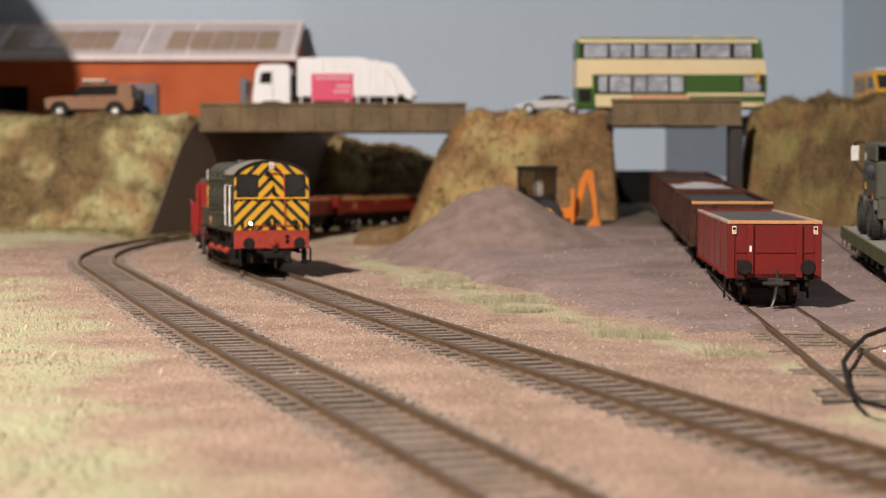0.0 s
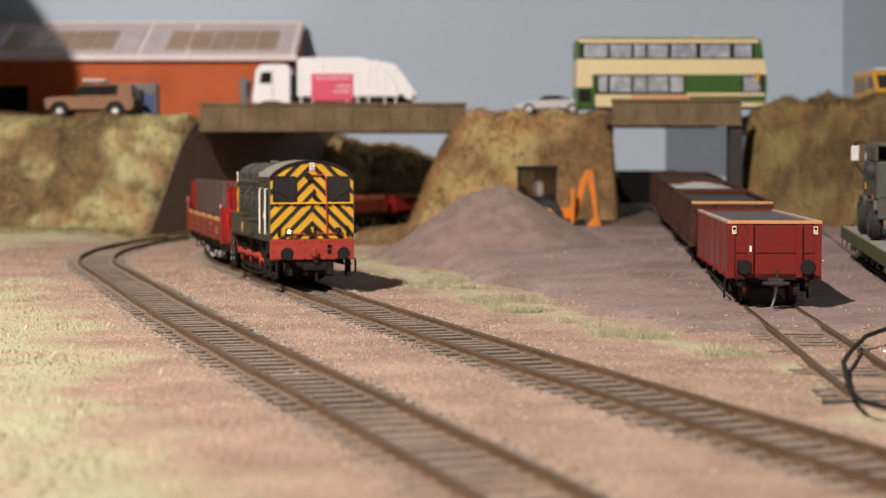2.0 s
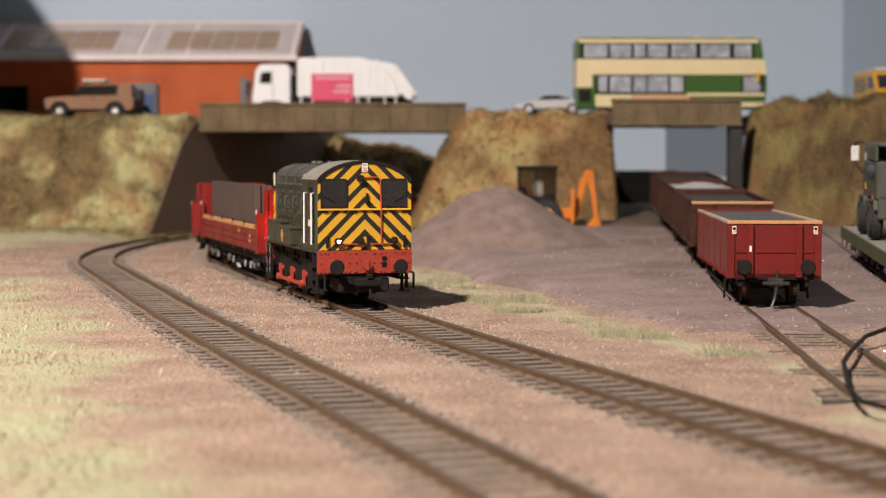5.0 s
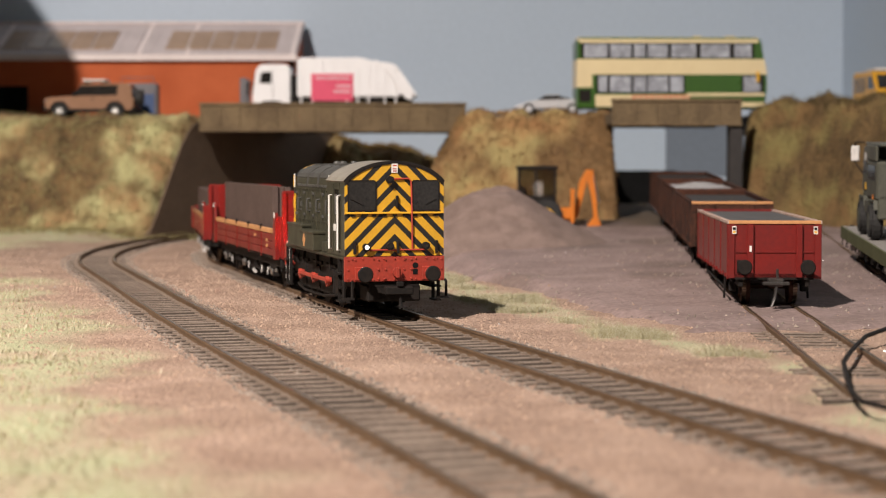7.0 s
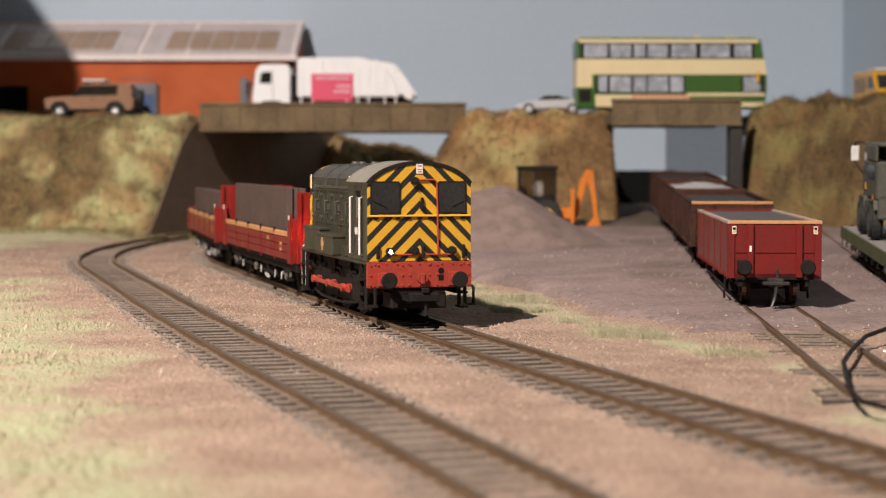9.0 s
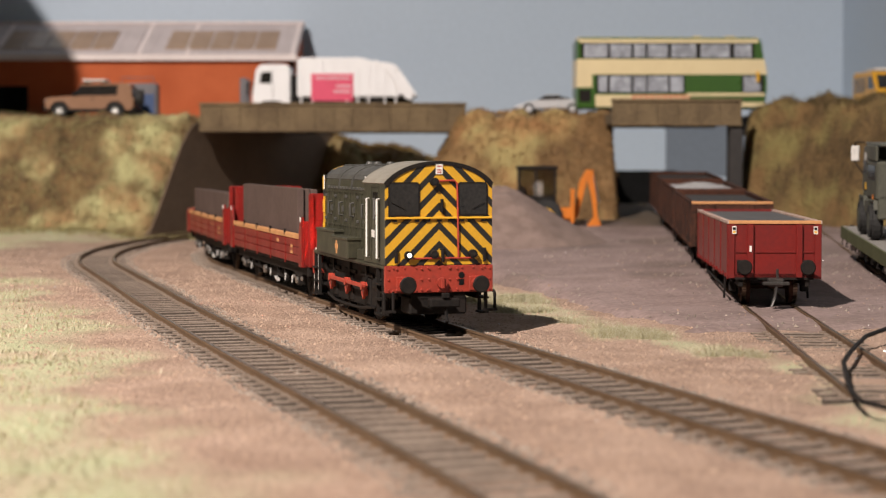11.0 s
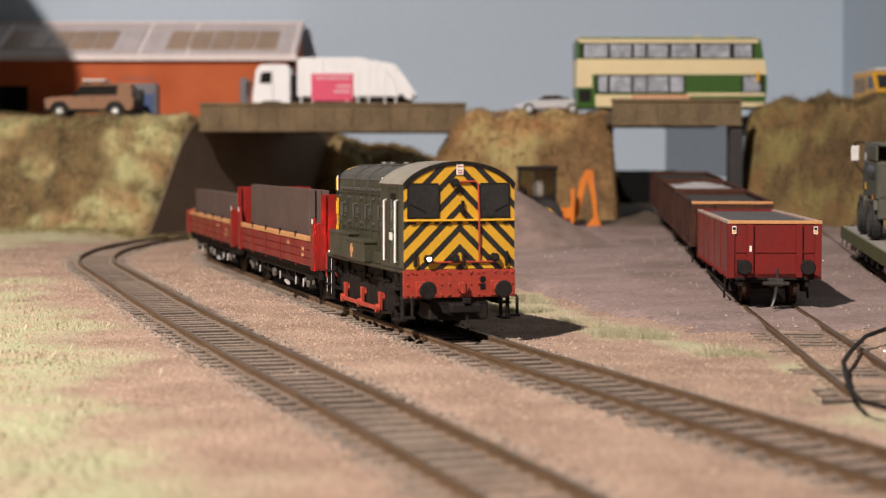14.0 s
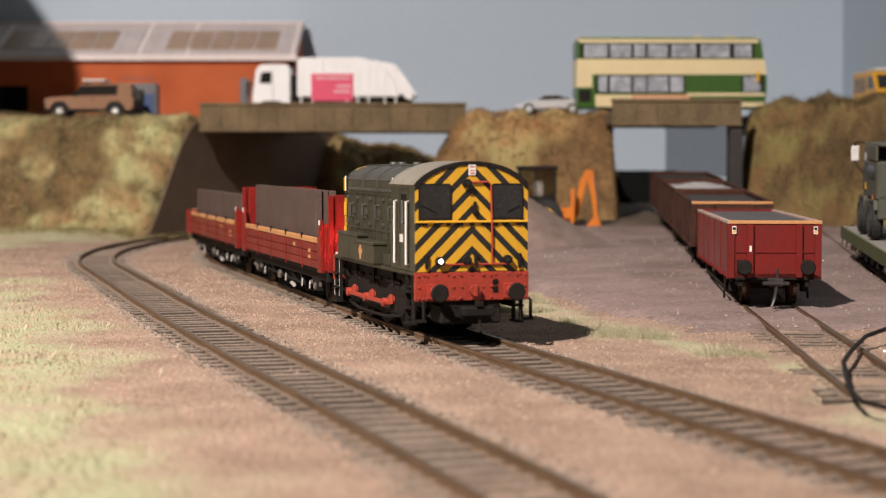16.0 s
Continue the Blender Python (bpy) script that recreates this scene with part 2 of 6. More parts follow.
# ---------------------------------------------------------------- the tracks in plan
class Line:
    """A track's centre line: an arc that runs round a curve, then a slowly turning lead towards the front."""

    def __init__(self, x, y, arc, k0, k1, k2, radius, back, span, tight):
        self.s = np.linspace(-back, span, 900)
        u = np.maximum(self.s - arc * radius, 0) / 700
        h = np.minimum(self.s / radius, arc) + k0 * u + k1 * u * u + k2 * u ** 3
        h = h + np.minimum(self.s + 120, 0) * tight
        ds = self.s[1] - self.s[0]
        X = np.concatenate([[0], np.cumsum((np.sin(h)[1:] + np.sin(h)[:-1]) / 2 * ds)])
        Y = -np.concatenate([[0], np.cumsum((np.cos(h)[1:] + np.cos(h)[:-1]) / 2 * ds)])
        self.x, self.y, self.h = X - np.interp(0, self.s, X) + x, Y - np.interp(0, self.s, Y) + y, h

    def __call__(self, s):
        return float(np.interp(s, self.s, self.x)), float(np.interp(s, self.s, self.y)), float(np.interp(s, self.s, self.h))

    def rest(self, front, rear):
        """The place of the front wheel and the heading of a vehicle that stands on the line with two axles."""
        ax, ay, _ = self(front)
        bx, by, _ = self(rear)
        return ax, ay, math.atan2(ax - bx, by - ay)


RUN = Line(-124.11, 1071.2, 0.2794, -0.1028, 0.3625, -0.2272, 620.08, 1100, 1150, 0.0004)
OUT = Line(-190.65, 1068.2, 0.2942, -0.2173, 0.7255, -0.5609, 685.2, 1000, 1120, 0.0004)


class Straight:
    def __init__(self, x0, y0, x1, y1):
        self.p, self.q = Vector((x0, y0)), Vector((x1, y1))
        self.n = (self.q - self.p).length
        self.head = math.atan2(x1 - x0, y0 - y1)

    def __call__(self, s):
        c = self.p + (self.q - self.p) * (s / self.n)
        return c.x, c.y, self.head


SID = Straight(164.0, 1400.0, 99.0, 395.0)
SID2 = Straight(231.0, 1100.0, 160.0, 470.0)


def travelled(t):
    """How far the locomotive's front beam has come along the line, in millimetres."""
    return ((((0.00033994 * t - 0.0158115) * t + 0.3317135) * t - 4.8326145) * t + 54.181628) * t + 259.41

# ---------------------------------------------------------------- room
def slab(name, x0, x1, y0, y1, z0, z1, material, label, category):
    return solid(name, box(B(), x0, x1, y0, y1, z0, z1), material, label, category, kind="structure")


WALL_Y, WALL_X = 1560, 340
slab("wall_north", -1500, WALL_X + 100, WALL_Y, WALL_Y + 100, -1000, 1500, WALLBLUE, "pale blue painted wall behind the layout", "wall")
slab("wall_east_near", WALL_X, WALL_X + 100, -300, WALL_Y, -1000, 1500, WALLBLUE, "pale blue painted wall beside the layout", "wall")
slab("wall_east_far", 1700, 1800, -1900, -300, -1000, 1500, PLASTER, "off-white plaster wall", "wall")
slab("wall_return", WALL_X + 100, 1700, -300, -200, -1000, 1500, PLASTER, "off-white plaster wall", "wall")
slab("wall_south", -1500, 1800, -2000, -1900, -1000, 1500, PLASTER, "off-white plaster wall", "wall")
slab("wall_west", -1600, -1500, -2000, WALL_Y + 100, -1000, 1500, PLASTER, "off-white plaster wall", "wall")
slab("floor", -1600, 1800, -2000, WALL_Y + 100, -1100, -1000, FLOOR, "brown-grey carpeted room floor", "floor")
slab("ceiling", -1600, 1800, -2000, WALL_Y + 100, 1500, 1600, PLASTER, "off-white plaster ceiling", "ceiling")
# Unseen board added outside the view; its raked edge shapes the shadow at left.
solid("wall_pier", prism(B(), [(-800, -1000), (-392, -1000), (-388, 436), (-450, 530), (-1050, 1500), (-1400, 1500)], "y", 912, 928), PLASTER, "unseen off-white raked board added to shade the layout's left end", "wall", kind="structure")


# ---------------------------------------------------------------- ground
def smooth(a, b, x):
    t = min(max((x - a) / (b - a), 0), 1)
    return t * t * (3 - 2 * t)


def sheet(name, xs, ys, height, growth, material, label, category, kind="structure"):
    vs, g, fs = [], [], []
    for y in ys:
        for x in xs:
            vs.append((x * MM, y * MM, height(x, y) * MM))
            g.append(growth(x, y))
    w = len(xs)
    for j in range(len(ys) - 1):
        for i in range(w - 1):
            a = j * w + i
            fs.append((a, a + 1, a + w + 1, a + w))
    me = bpy.data.meshes.new(name)
    me.from_pydata(vs, [], fs)
    att = me.attributes.new("growth", "FLOAT", "POINT")
    att.data.foreach_set("value", g)
    me.materials.append(material)
    me.shade_smooth()
    return tagged(new(name, me), label, category, kind=kind)


def ground_z(x, y):
    d = min(abs(x - RUN_X(y)), abs(x - OUT_X(y)))
    lift = 7 * smooth(1110, 1290, y) * smooth(25, 60, d)
    rough = nz(x, y, 0, 9) * 0.5 + nz(x, y, 3, 60) * 1.2
    open_ = smooth(14.0, 10.0, d) * smooth(0.10, -0.10, nz(x, y, 7, 80) - 0.5 * smooth(60, 0, abs(y - 560)))
    return lift - 1.35 * open_ + rough * smooth(13, 30, d) + 0.55 + 0.45 * smooth(9, 18, d) + 0.25 * nz(x, y, 12, 14)


def inverse(line):
    keep = line.y > 60
    order = np.argsort(line.y[keep])
    yy, xx = line.y[keep][order], line.x[keep][order]
    return lambda y: float(np.interp(y, yy, xx))


RUN_X, OUT_X = inverse(RUN), inverse(OUT)


def ground_growth(x, y):
    edge = np.interp(y, [250, 300, 442, 632, 804, 842, 1000], [-25, -42, -80, -128, -184, -209, -260])
    left = smooth(-14, 16, edge - x + nz(x, y, 8, 40) * 26)
    mid = np.interp(y, [480, 520, 570, 640, 740, 850, 940, 1000], [92, 74, 52, 34, 10, -14, -36, -50])
    half = np.interp(y, [500, 600, 750, 940, 1000], [4, 11, 16, 14, 0])
    band = smooth(5, -5, abs(x - mid) - half + nz(x, y, 2, 30) * 10)
    back = smooth(1130, 1220, y + nz(x, y, 5, 60) * 70) * smooth(18, 40, min(abs(x - RUN_X(y)), abs(x - OUT_X(y))))
    return min(1.0, 0.85 * left + 0.8 * band + 0.8 * back)


sheet("ground", np.linspace(-480, 336, 205), np.concatenate([np.linspace(-250, 200, 20)[:-1], np.linspace(200, 700, 170)[:-1], np.linspace(700, 1556, 150)]),
      ground_z, ground_growth, EARTH, "brown scatter-covered model ground with straw-green grass patches", "ground")
slab("baseboard", -490, 338, -260, 1558, -60, -14, ORANGE, "plywood baseboard under the model railway", "baseboard")


def yard_lift(x, y):
    """The yard climbs gently towards the bridges."""
    return 0.026 * min(max(y - 650, 0), 640) * smooth(-30, 30, x)


def hard_z(x, y):
    left = np.interp(y, [470, 553, 632, 786, 931, 1040, 1200, 1400], [105, 84, 54, 20, 2, 30, 75, 110])
    d = x - left + nz(x, y, 4, 25) * 9
    near = y - 556 + nz(x, y, 6, 30) * 25 - (x - 90) * 0.25
    lip = min(smooth(-6, 8, d), smooth(-14, 14, near))
    return -3 + 5.7 * lip + nz(x, y, 1, 45) * 0.7 * lip + nz(x, y, 9, 7) * 0.22 + yard_lift(x, y)


def yard_dirt_shade(x, y):
    """Brown earth trodden over the yard below the bridges, where bridge shade is painted in too, and along its front
    edge.
    """
    # Part dirt, part bridge shade put into the colour.
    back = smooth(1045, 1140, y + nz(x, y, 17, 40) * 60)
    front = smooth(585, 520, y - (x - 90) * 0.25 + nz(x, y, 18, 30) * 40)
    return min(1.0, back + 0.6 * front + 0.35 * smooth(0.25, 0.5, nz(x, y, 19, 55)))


sheet("hardstanding", np.linspace(-10, 334, 150), np.linspace(470, 1420, 190), hard_z, yard_dirt_shade, HARD,
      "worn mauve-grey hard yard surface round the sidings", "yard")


def bank(name, x0, x1, y0, y1, profile, label, n=(110, 70), skin=None):
    """A hanging basket-fibre bank: the profile gives the height, foliage mat gives the lumps."""
    def z(x, y):
        h = profile(x, y)
        return h + (nz(x, y, h * 0.7, 16) * 4.5 + nz(x, y, h, 5) * 1.6 + nz(x, y, h + 50, 42) * 6.5 * smooth(84, 62, h)) * smooth(0, 14, h)

    def growth(x, y):
        return smooth(-0.22, 0.26, nz(x, y * 1.4, profile(x, y) * 1.6, 34) * 0.7 + nz(x, y, profile(x, y), 75) * 0.7 + 0.05)
    return sheet(name, np.linspace(x0, x1, n[0]), np.linspace(y0, y1, n[1]), z, growth, skin or BANK, label, "bank")


ABUT_FOOT = [(-216, 1205), (-196, 1228), (-172, 1290), (-140, 1370), (-88, 1500)]


def abut_x(y):
    return float(np.interp(y, [p[1] for p in ABUT_FOOT], [p[0] for p in ABUT_FOOT]))


def left_bank(x, y):
    foot = 1222 - smooth(-330, -225, x) * 18 + nz(x, 0, 0, 60) * 14 * smooth(-215, -260, x)
    up = smooth(0, 74 + 14 * smooth(-330, -225, x), y - foot)
    side = smooth(0.0, -4.0, x - abut_x(y) + (1.0 if y < 1286 else 7))
    return -6 + 89.5 * up * side


bank("embankment", -480, -120, 1190, 1556, left_bank, "steep grassy bank of straw and olive fibre below the road", (120, 110))


def mid_bank(x, y):
    foot = 1140 + nz(x, 4, 0, 40) * 10
    up = smooth(0, 55, y - foot)
    lft = smooth(-37, 20, x + 4 * nz(0, y, 2, 30))
    rgt = smooth(116, 109, x)
    return -6 + 90 * up * lft * rgt


bank("embankment", -60, 122, 1120, 1400, mid_bank, "grassy mound of straw and rust fibre between the bridges", (110, 100), MIDBANK)


def right_bank(x, y):
    foot = np.interp(x, [180, 205, 250, 336], [1140, 1090, 1030, 930]) + nz(x, 9, 0, 40) * 12
    up = smooth(0, 80, y - foot)
    ridge = 97 + 7 * nz(x, y, 0, 40) - 11 * smooth(1160, 1190, y)
    return -6 + ridge * up * smooth(180, 190, x - max(0, y - 1136) * 0.17 + 4 * nz(0, y, 0, 30))


bank("embankment", 176, 338, 920, 1262, right_bank, "tall grassy bank of straw and brown fibre beside the siding", (90, 110), DIMBROWNBANK)


def back_bank(x, y):
    up = smooth(1430, 1500, y + nz(x, 2, 0, 50) * 20)
    top = np.interp(x, [-120, -80, -30, 30, 60], [78, 74, 66, 50, 44]) + 5 * nz(x, 0, 0, 25)
    return -6 + top * up


bank("embankment", -130, 130, 1420, 1556, back_bank, "russet bushy bank behind the tracks under the bridge", (110, 50))
# a road strip on top, carried by the banks
slab("road", -480, -180, 1306, 1460, 74, 82.9, ROADMAT, "dark grey model road along the top of the bank", "road")
slab("road_on_bank", 203, 337, 1184, 1262, 70, 83, ROADMAT, "dark grey model road along the high bank", "road")
slab("road_on_mound", 14, 106, 1196, 1300, 74, 83, ROADMAT, "dark grey model road on the mound", "road")


# ---------------------------------------------------------------- bridges and abutments
def beam_bridge(name, x0, x1, y0, z0, z1, depth, label, pillar=None):
    t = thing(name, pose(0, 0, 0), label, "bridge")
    bm = box(B(), x0, x1, y0, y0 + 5, z0, z1, 0.5)
    box(bm, x0 - 0.6, x1 + 0.6, y0 - 1.2, y0 + 6, z1 - 1.2, z1 + 0.8, 0.3)
    box(bm, x0 - 0.4, x1 + 0.4, y0 - 0.8, y0 + 5.5, z0 - 0.4, z0 + 1.4, 0.2)
    n = int((x1 - x0) / 13)
    for i in range(n + 1):
        x = x0 + 1 + (x1 - x0 - 2) * i / n
        box(bm, x - 0.6, x + 0.6, y0 - 0.9, y0, z0 + 1, z1 - 1)
    part("parapet", bm, CONCRETE, t)
    part("deck", box(B(), x0, x1, y0 + 5, y0 + depth, z0 + 1, 83), CONCRETE, t)
    part("parapet", box(B(), x0, x1, y0 + depth, y0 + depth + 5, z0, z1, 0.5), CONCRETE, t)
    if pillar:
        part("pillar", box(B(), *pillar), PILLARSHADE, t, "bridge pillar with its shade painted dark grey")
    return t


beam_bridge("road_bridge", -170, 16, 1280, 73.6, 92.6, 130, "weathered brown concrete beam bridge over the curved tracks")
beam_bridge("road_bridge", 105, 185, 1134, 75.2, 90.8, 110, "weathered brown concrete beam bridge over the siding", (178, 186, 1136, 1149, -2, 75.2))

bm = B()
ys = [1206, 1213, 1220, 1228, 1236, 1244, 1252, 1260, 1268, 1276, 1284, 1292, 1310, 1350, 1385, 1440, 1500]
foot = [(abut_x(y), y, -2) for y in ys]
head_ = [(abut_x(y), y, min(80, max(-1.5, -9 + 89.5 * smooth(0, 88, y - 1204)))) for y in ys]
low = [bm.verts.new(p) for p in foot]
top = [bm.verts.new(p) for p in head_]
low2 = [bm.verts.new((x - 1.2, y + 0.8, z)) for x, y, z in foot]
top2 = [bm.verts.new((x - 1.2, y + 0.8, z)) for x, y, z in head_]
for a, b in ((low, top), (top2, low2), (top, top2), (low2, low)):
    for i in range(len(ys) - 1):
        bm.faces.new((a[i], a[i + 1], b[i + 1], b[i]))
for i in (0, len(ys) - 1):
    bm.faces.new((low[i], top[i], top2[i], low2[i]))
solid("abutment", bm, ABUT, "sloping dark grey abutment wall beside the curved tracks", "abutment", kind="structure")
# Added board; its darker blue stands in for shade on the wall.
slab("backing_board", 176, 262, 1440, 1446, 40, 86, WALLSHADE, "slate-blue board added behind the siding bridge for the wall's shade", "board")
# Black sheet added where the tunnel lies in deep shade.
slab("tunnel_back", 100, 182, 1425, 1432, -5, 45, DARK, "black card added for the shade inside the siding's tunnel", "wall")

# ---------------------------------------------------------------- tracks
def track(name, line, s0, s1, label, sleepers=True, step=6.0, pitch=8.6, bare=lambda s: False, shown=(0, 0), lift=lambda x, y: 0.0):
    t = thing(name, pose(0, 0, 0), label, "track")
    prof = [(-1.15, 0.2), (-1.15, 0.6), (-0.4, 0.9), (-0.4, 2.2), (-0.62, 2.5), (-0.62, 3.15), (0.62, 3.15), (0.62, 2.5), (0.4, 2.2), (0.4, 0.9), (1.15, 0.6), (1.15, 0.2)]
    stations = np.arange(s0, s1, step)
    for side in (-1, 1):
        bm, rings = B(), []
        for s in stations:
            x, y, h = line(s)
            rings.append([bm.verts.new((x + (side * 8.7 + u) * math.cos(h), y + (side * 8.7 + u) * math.sin(h), v + lift(x, y))) for u, v in prof])
        for a, b in zip(rings, rings[1:]):
            for i in range(len(prof) - 1):
                bm.faces.new((a[i], a[i + 1], b[i + 1], b[i]))
        bm.faces.new(rings[0])
        bm.faces.new(rings[-1])
        rail = part("rail", bm, RAILSIDE, t)
        bm, rings = B(), []
        for s in stations:
            x, y, h = line(s)
            rings.append([bm.verts.new((x + (side * 8.7 + u) * math.cos(h), y + (side * 8.7 + u) * math.sin(h), 3.2 + lift(x, y))) for u in (-0.42, 0.42)])
        for a, b in zip(rings, rings[1:]):
            bm.faces.new((a[0], a[1], b[1], b[0]))
        part("running_surface", bm, RAILTOP, rail, "worn metal running surface")
    if sleepers:
        bm, rings = B(), []
        for s in stations:
            x, y, h = line(s)
            rings.append([bm.verts.new((x + u * math.cos(h), y + u * math.sin(h), lift(x, y) + (-0.45 if abs(u) < 16 else -0.9) + 0.3 * nz(s, u, 4, 12))) for u in (-17.5, -14, -11, -8.7, -5, -2, 2, 5, 8.7, 11, 14, 17.5)])
        for a, b in zip(rings, rings[1:]):
            for i in range(len(a) - 1):
                bm.faces.new((a[i], a[i + 1], b[i + 1], b[i]))
        part("ballast_bed", bm, BALLAST, t, "grey-brown fine ballast bed", smooth=True)
        # Dark sleeper body; a thin paler slab caps its top.
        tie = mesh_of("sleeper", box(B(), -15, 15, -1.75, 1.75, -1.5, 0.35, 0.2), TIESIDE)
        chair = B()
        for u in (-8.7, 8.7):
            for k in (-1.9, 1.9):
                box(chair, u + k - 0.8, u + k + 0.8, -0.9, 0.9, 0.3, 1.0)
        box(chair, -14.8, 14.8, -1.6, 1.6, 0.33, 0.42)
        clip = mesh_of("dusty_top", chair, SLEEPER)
        rest = B()
        for s in np.arange(s0, s1, pitch):
            x, y, h = line(s)
            dz = (-1.3 if bare(s) else min(0.05, -0.12 + 0.7 * nz(s, 3, side, 60)) + random.uniform(-0.1, 0.1)) + 1.0 + lift(x, y)
            m = pose(x * MM, y * MM, dz * MM, 0, 0, math.degrees(h) + random.uniform(-1, 1))
            if shown[0] <= s <= shown[1]:
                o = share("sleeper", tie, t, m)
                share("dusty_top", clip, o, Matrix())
            else:
                mm = Matrix.Translation((x, y, dz)) @ Matrix.Rotation(h, 4, "Z")
                k = len(rest.verts)
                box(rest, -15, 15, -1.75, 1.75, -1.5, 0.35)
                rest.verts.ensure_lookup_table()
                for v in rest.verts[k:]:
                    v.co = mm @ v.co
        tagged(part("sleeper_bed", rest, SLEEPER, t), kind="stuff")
    return t


# ---------------------------------------------------------------- the train
def wheelset(parent, r, x, spokes=0, half=8.2, colour=None):
    """An axle with two flanged wheels, its origin on the axle so that it can turn."""
    bm = cyl(B(), (0, -half, 0), (0, half, 0), 0.9, 8)
    for s in (-1, 1):
        cyl(bm, (0, s * (half - 1.4), 0), (0, s * half, 0), r + 0.55, 20)
        cyl(bm, (0, s * half, 0), (0, s * (half + 1.6), 0), r, 20)
        cyl(bm, (0, s * (half + 1.6), 0), (0, s * (half + 2.0), 0), r * 0.45, 12)
        for i in range(4):
            a = i * math.pi / 2
            box(bm, math.cos(a) * r * 0.62 - 0.5, math.cos(a) * r * 0.62 + 0.5, s * (half + 1.7) - 0.2, s * (half + 1.7) + 0.2, math.sin(a) * r * 0.62 - 0.5, math.sin(a) * r * 0.62 + 0.5)
    ob = part("wheelset", bm, colour or BLACK, parent)
    ob.location = (x * MM, 0, r * MM)
    rim = B()
    for s in (-1, 1):
        cyl(rim, (0, s * (half - 0.02), 0), (0, s * (half + 1.62), 0), r + 0.03, 24, caps=False)
    part("tyre", rim, RAILTOP, ob, "worn bright steel tyre")
    return ob


def buffer(parent, x, y, z, housing, face=1):
    bm = box(B(), x, x + face * 1.0, y - 2.2, y + 2.2, z - 2.2, z + 2.2, 0.2)
    cyl(bm, (x, y, z), (x + face * 3.6, y, z), 1.75, 12, 1.45)
    ob = part("buffer", bm, housing, parent)
    bm = cyl(B(), (x + face * 3.4, y, z), (x + face * 5.4, y, z), 0.9, 10)
    cyl(bm, (x + face * 5.4, y, z), (x + face * 6.1, y, z), 2.0, 20, 2.65)
    cyl(bm, (x + face * 6.1, y, z), (x + face * 6.5, y, z), 2.65, 20, 2.3)
    part("buffer_head", bm, BLACK, ob, "black round buffer head")
    return ob


def coupling(parent, x, face=1, z=8.2):
    bm = box(B(), x - 2 * face, x + 5 * face, -3.4, 3.4, z - 0.9, z + 1.2, 0.2)
    box(bm, x + 3.4 * face, x + 6.6 * face, -4.7, 4.7, z - 1.2, z + 1.5, 0.4)
    box(bm, x + 5.6 * face, x + 7.2 * face, -1.0, 1.2, z + 1.6, z + 3.2, 0.2)
    rod(bm, [(x + 5 * face, 0.6, z - 1), (x + 5.5 * face, 0.6, z - 4.2), (x + 6.8 * face, 0.4, z - 5.6)], 0.55)
    return part("coupling", bm, BLACK, parent, "black hooked coupling")


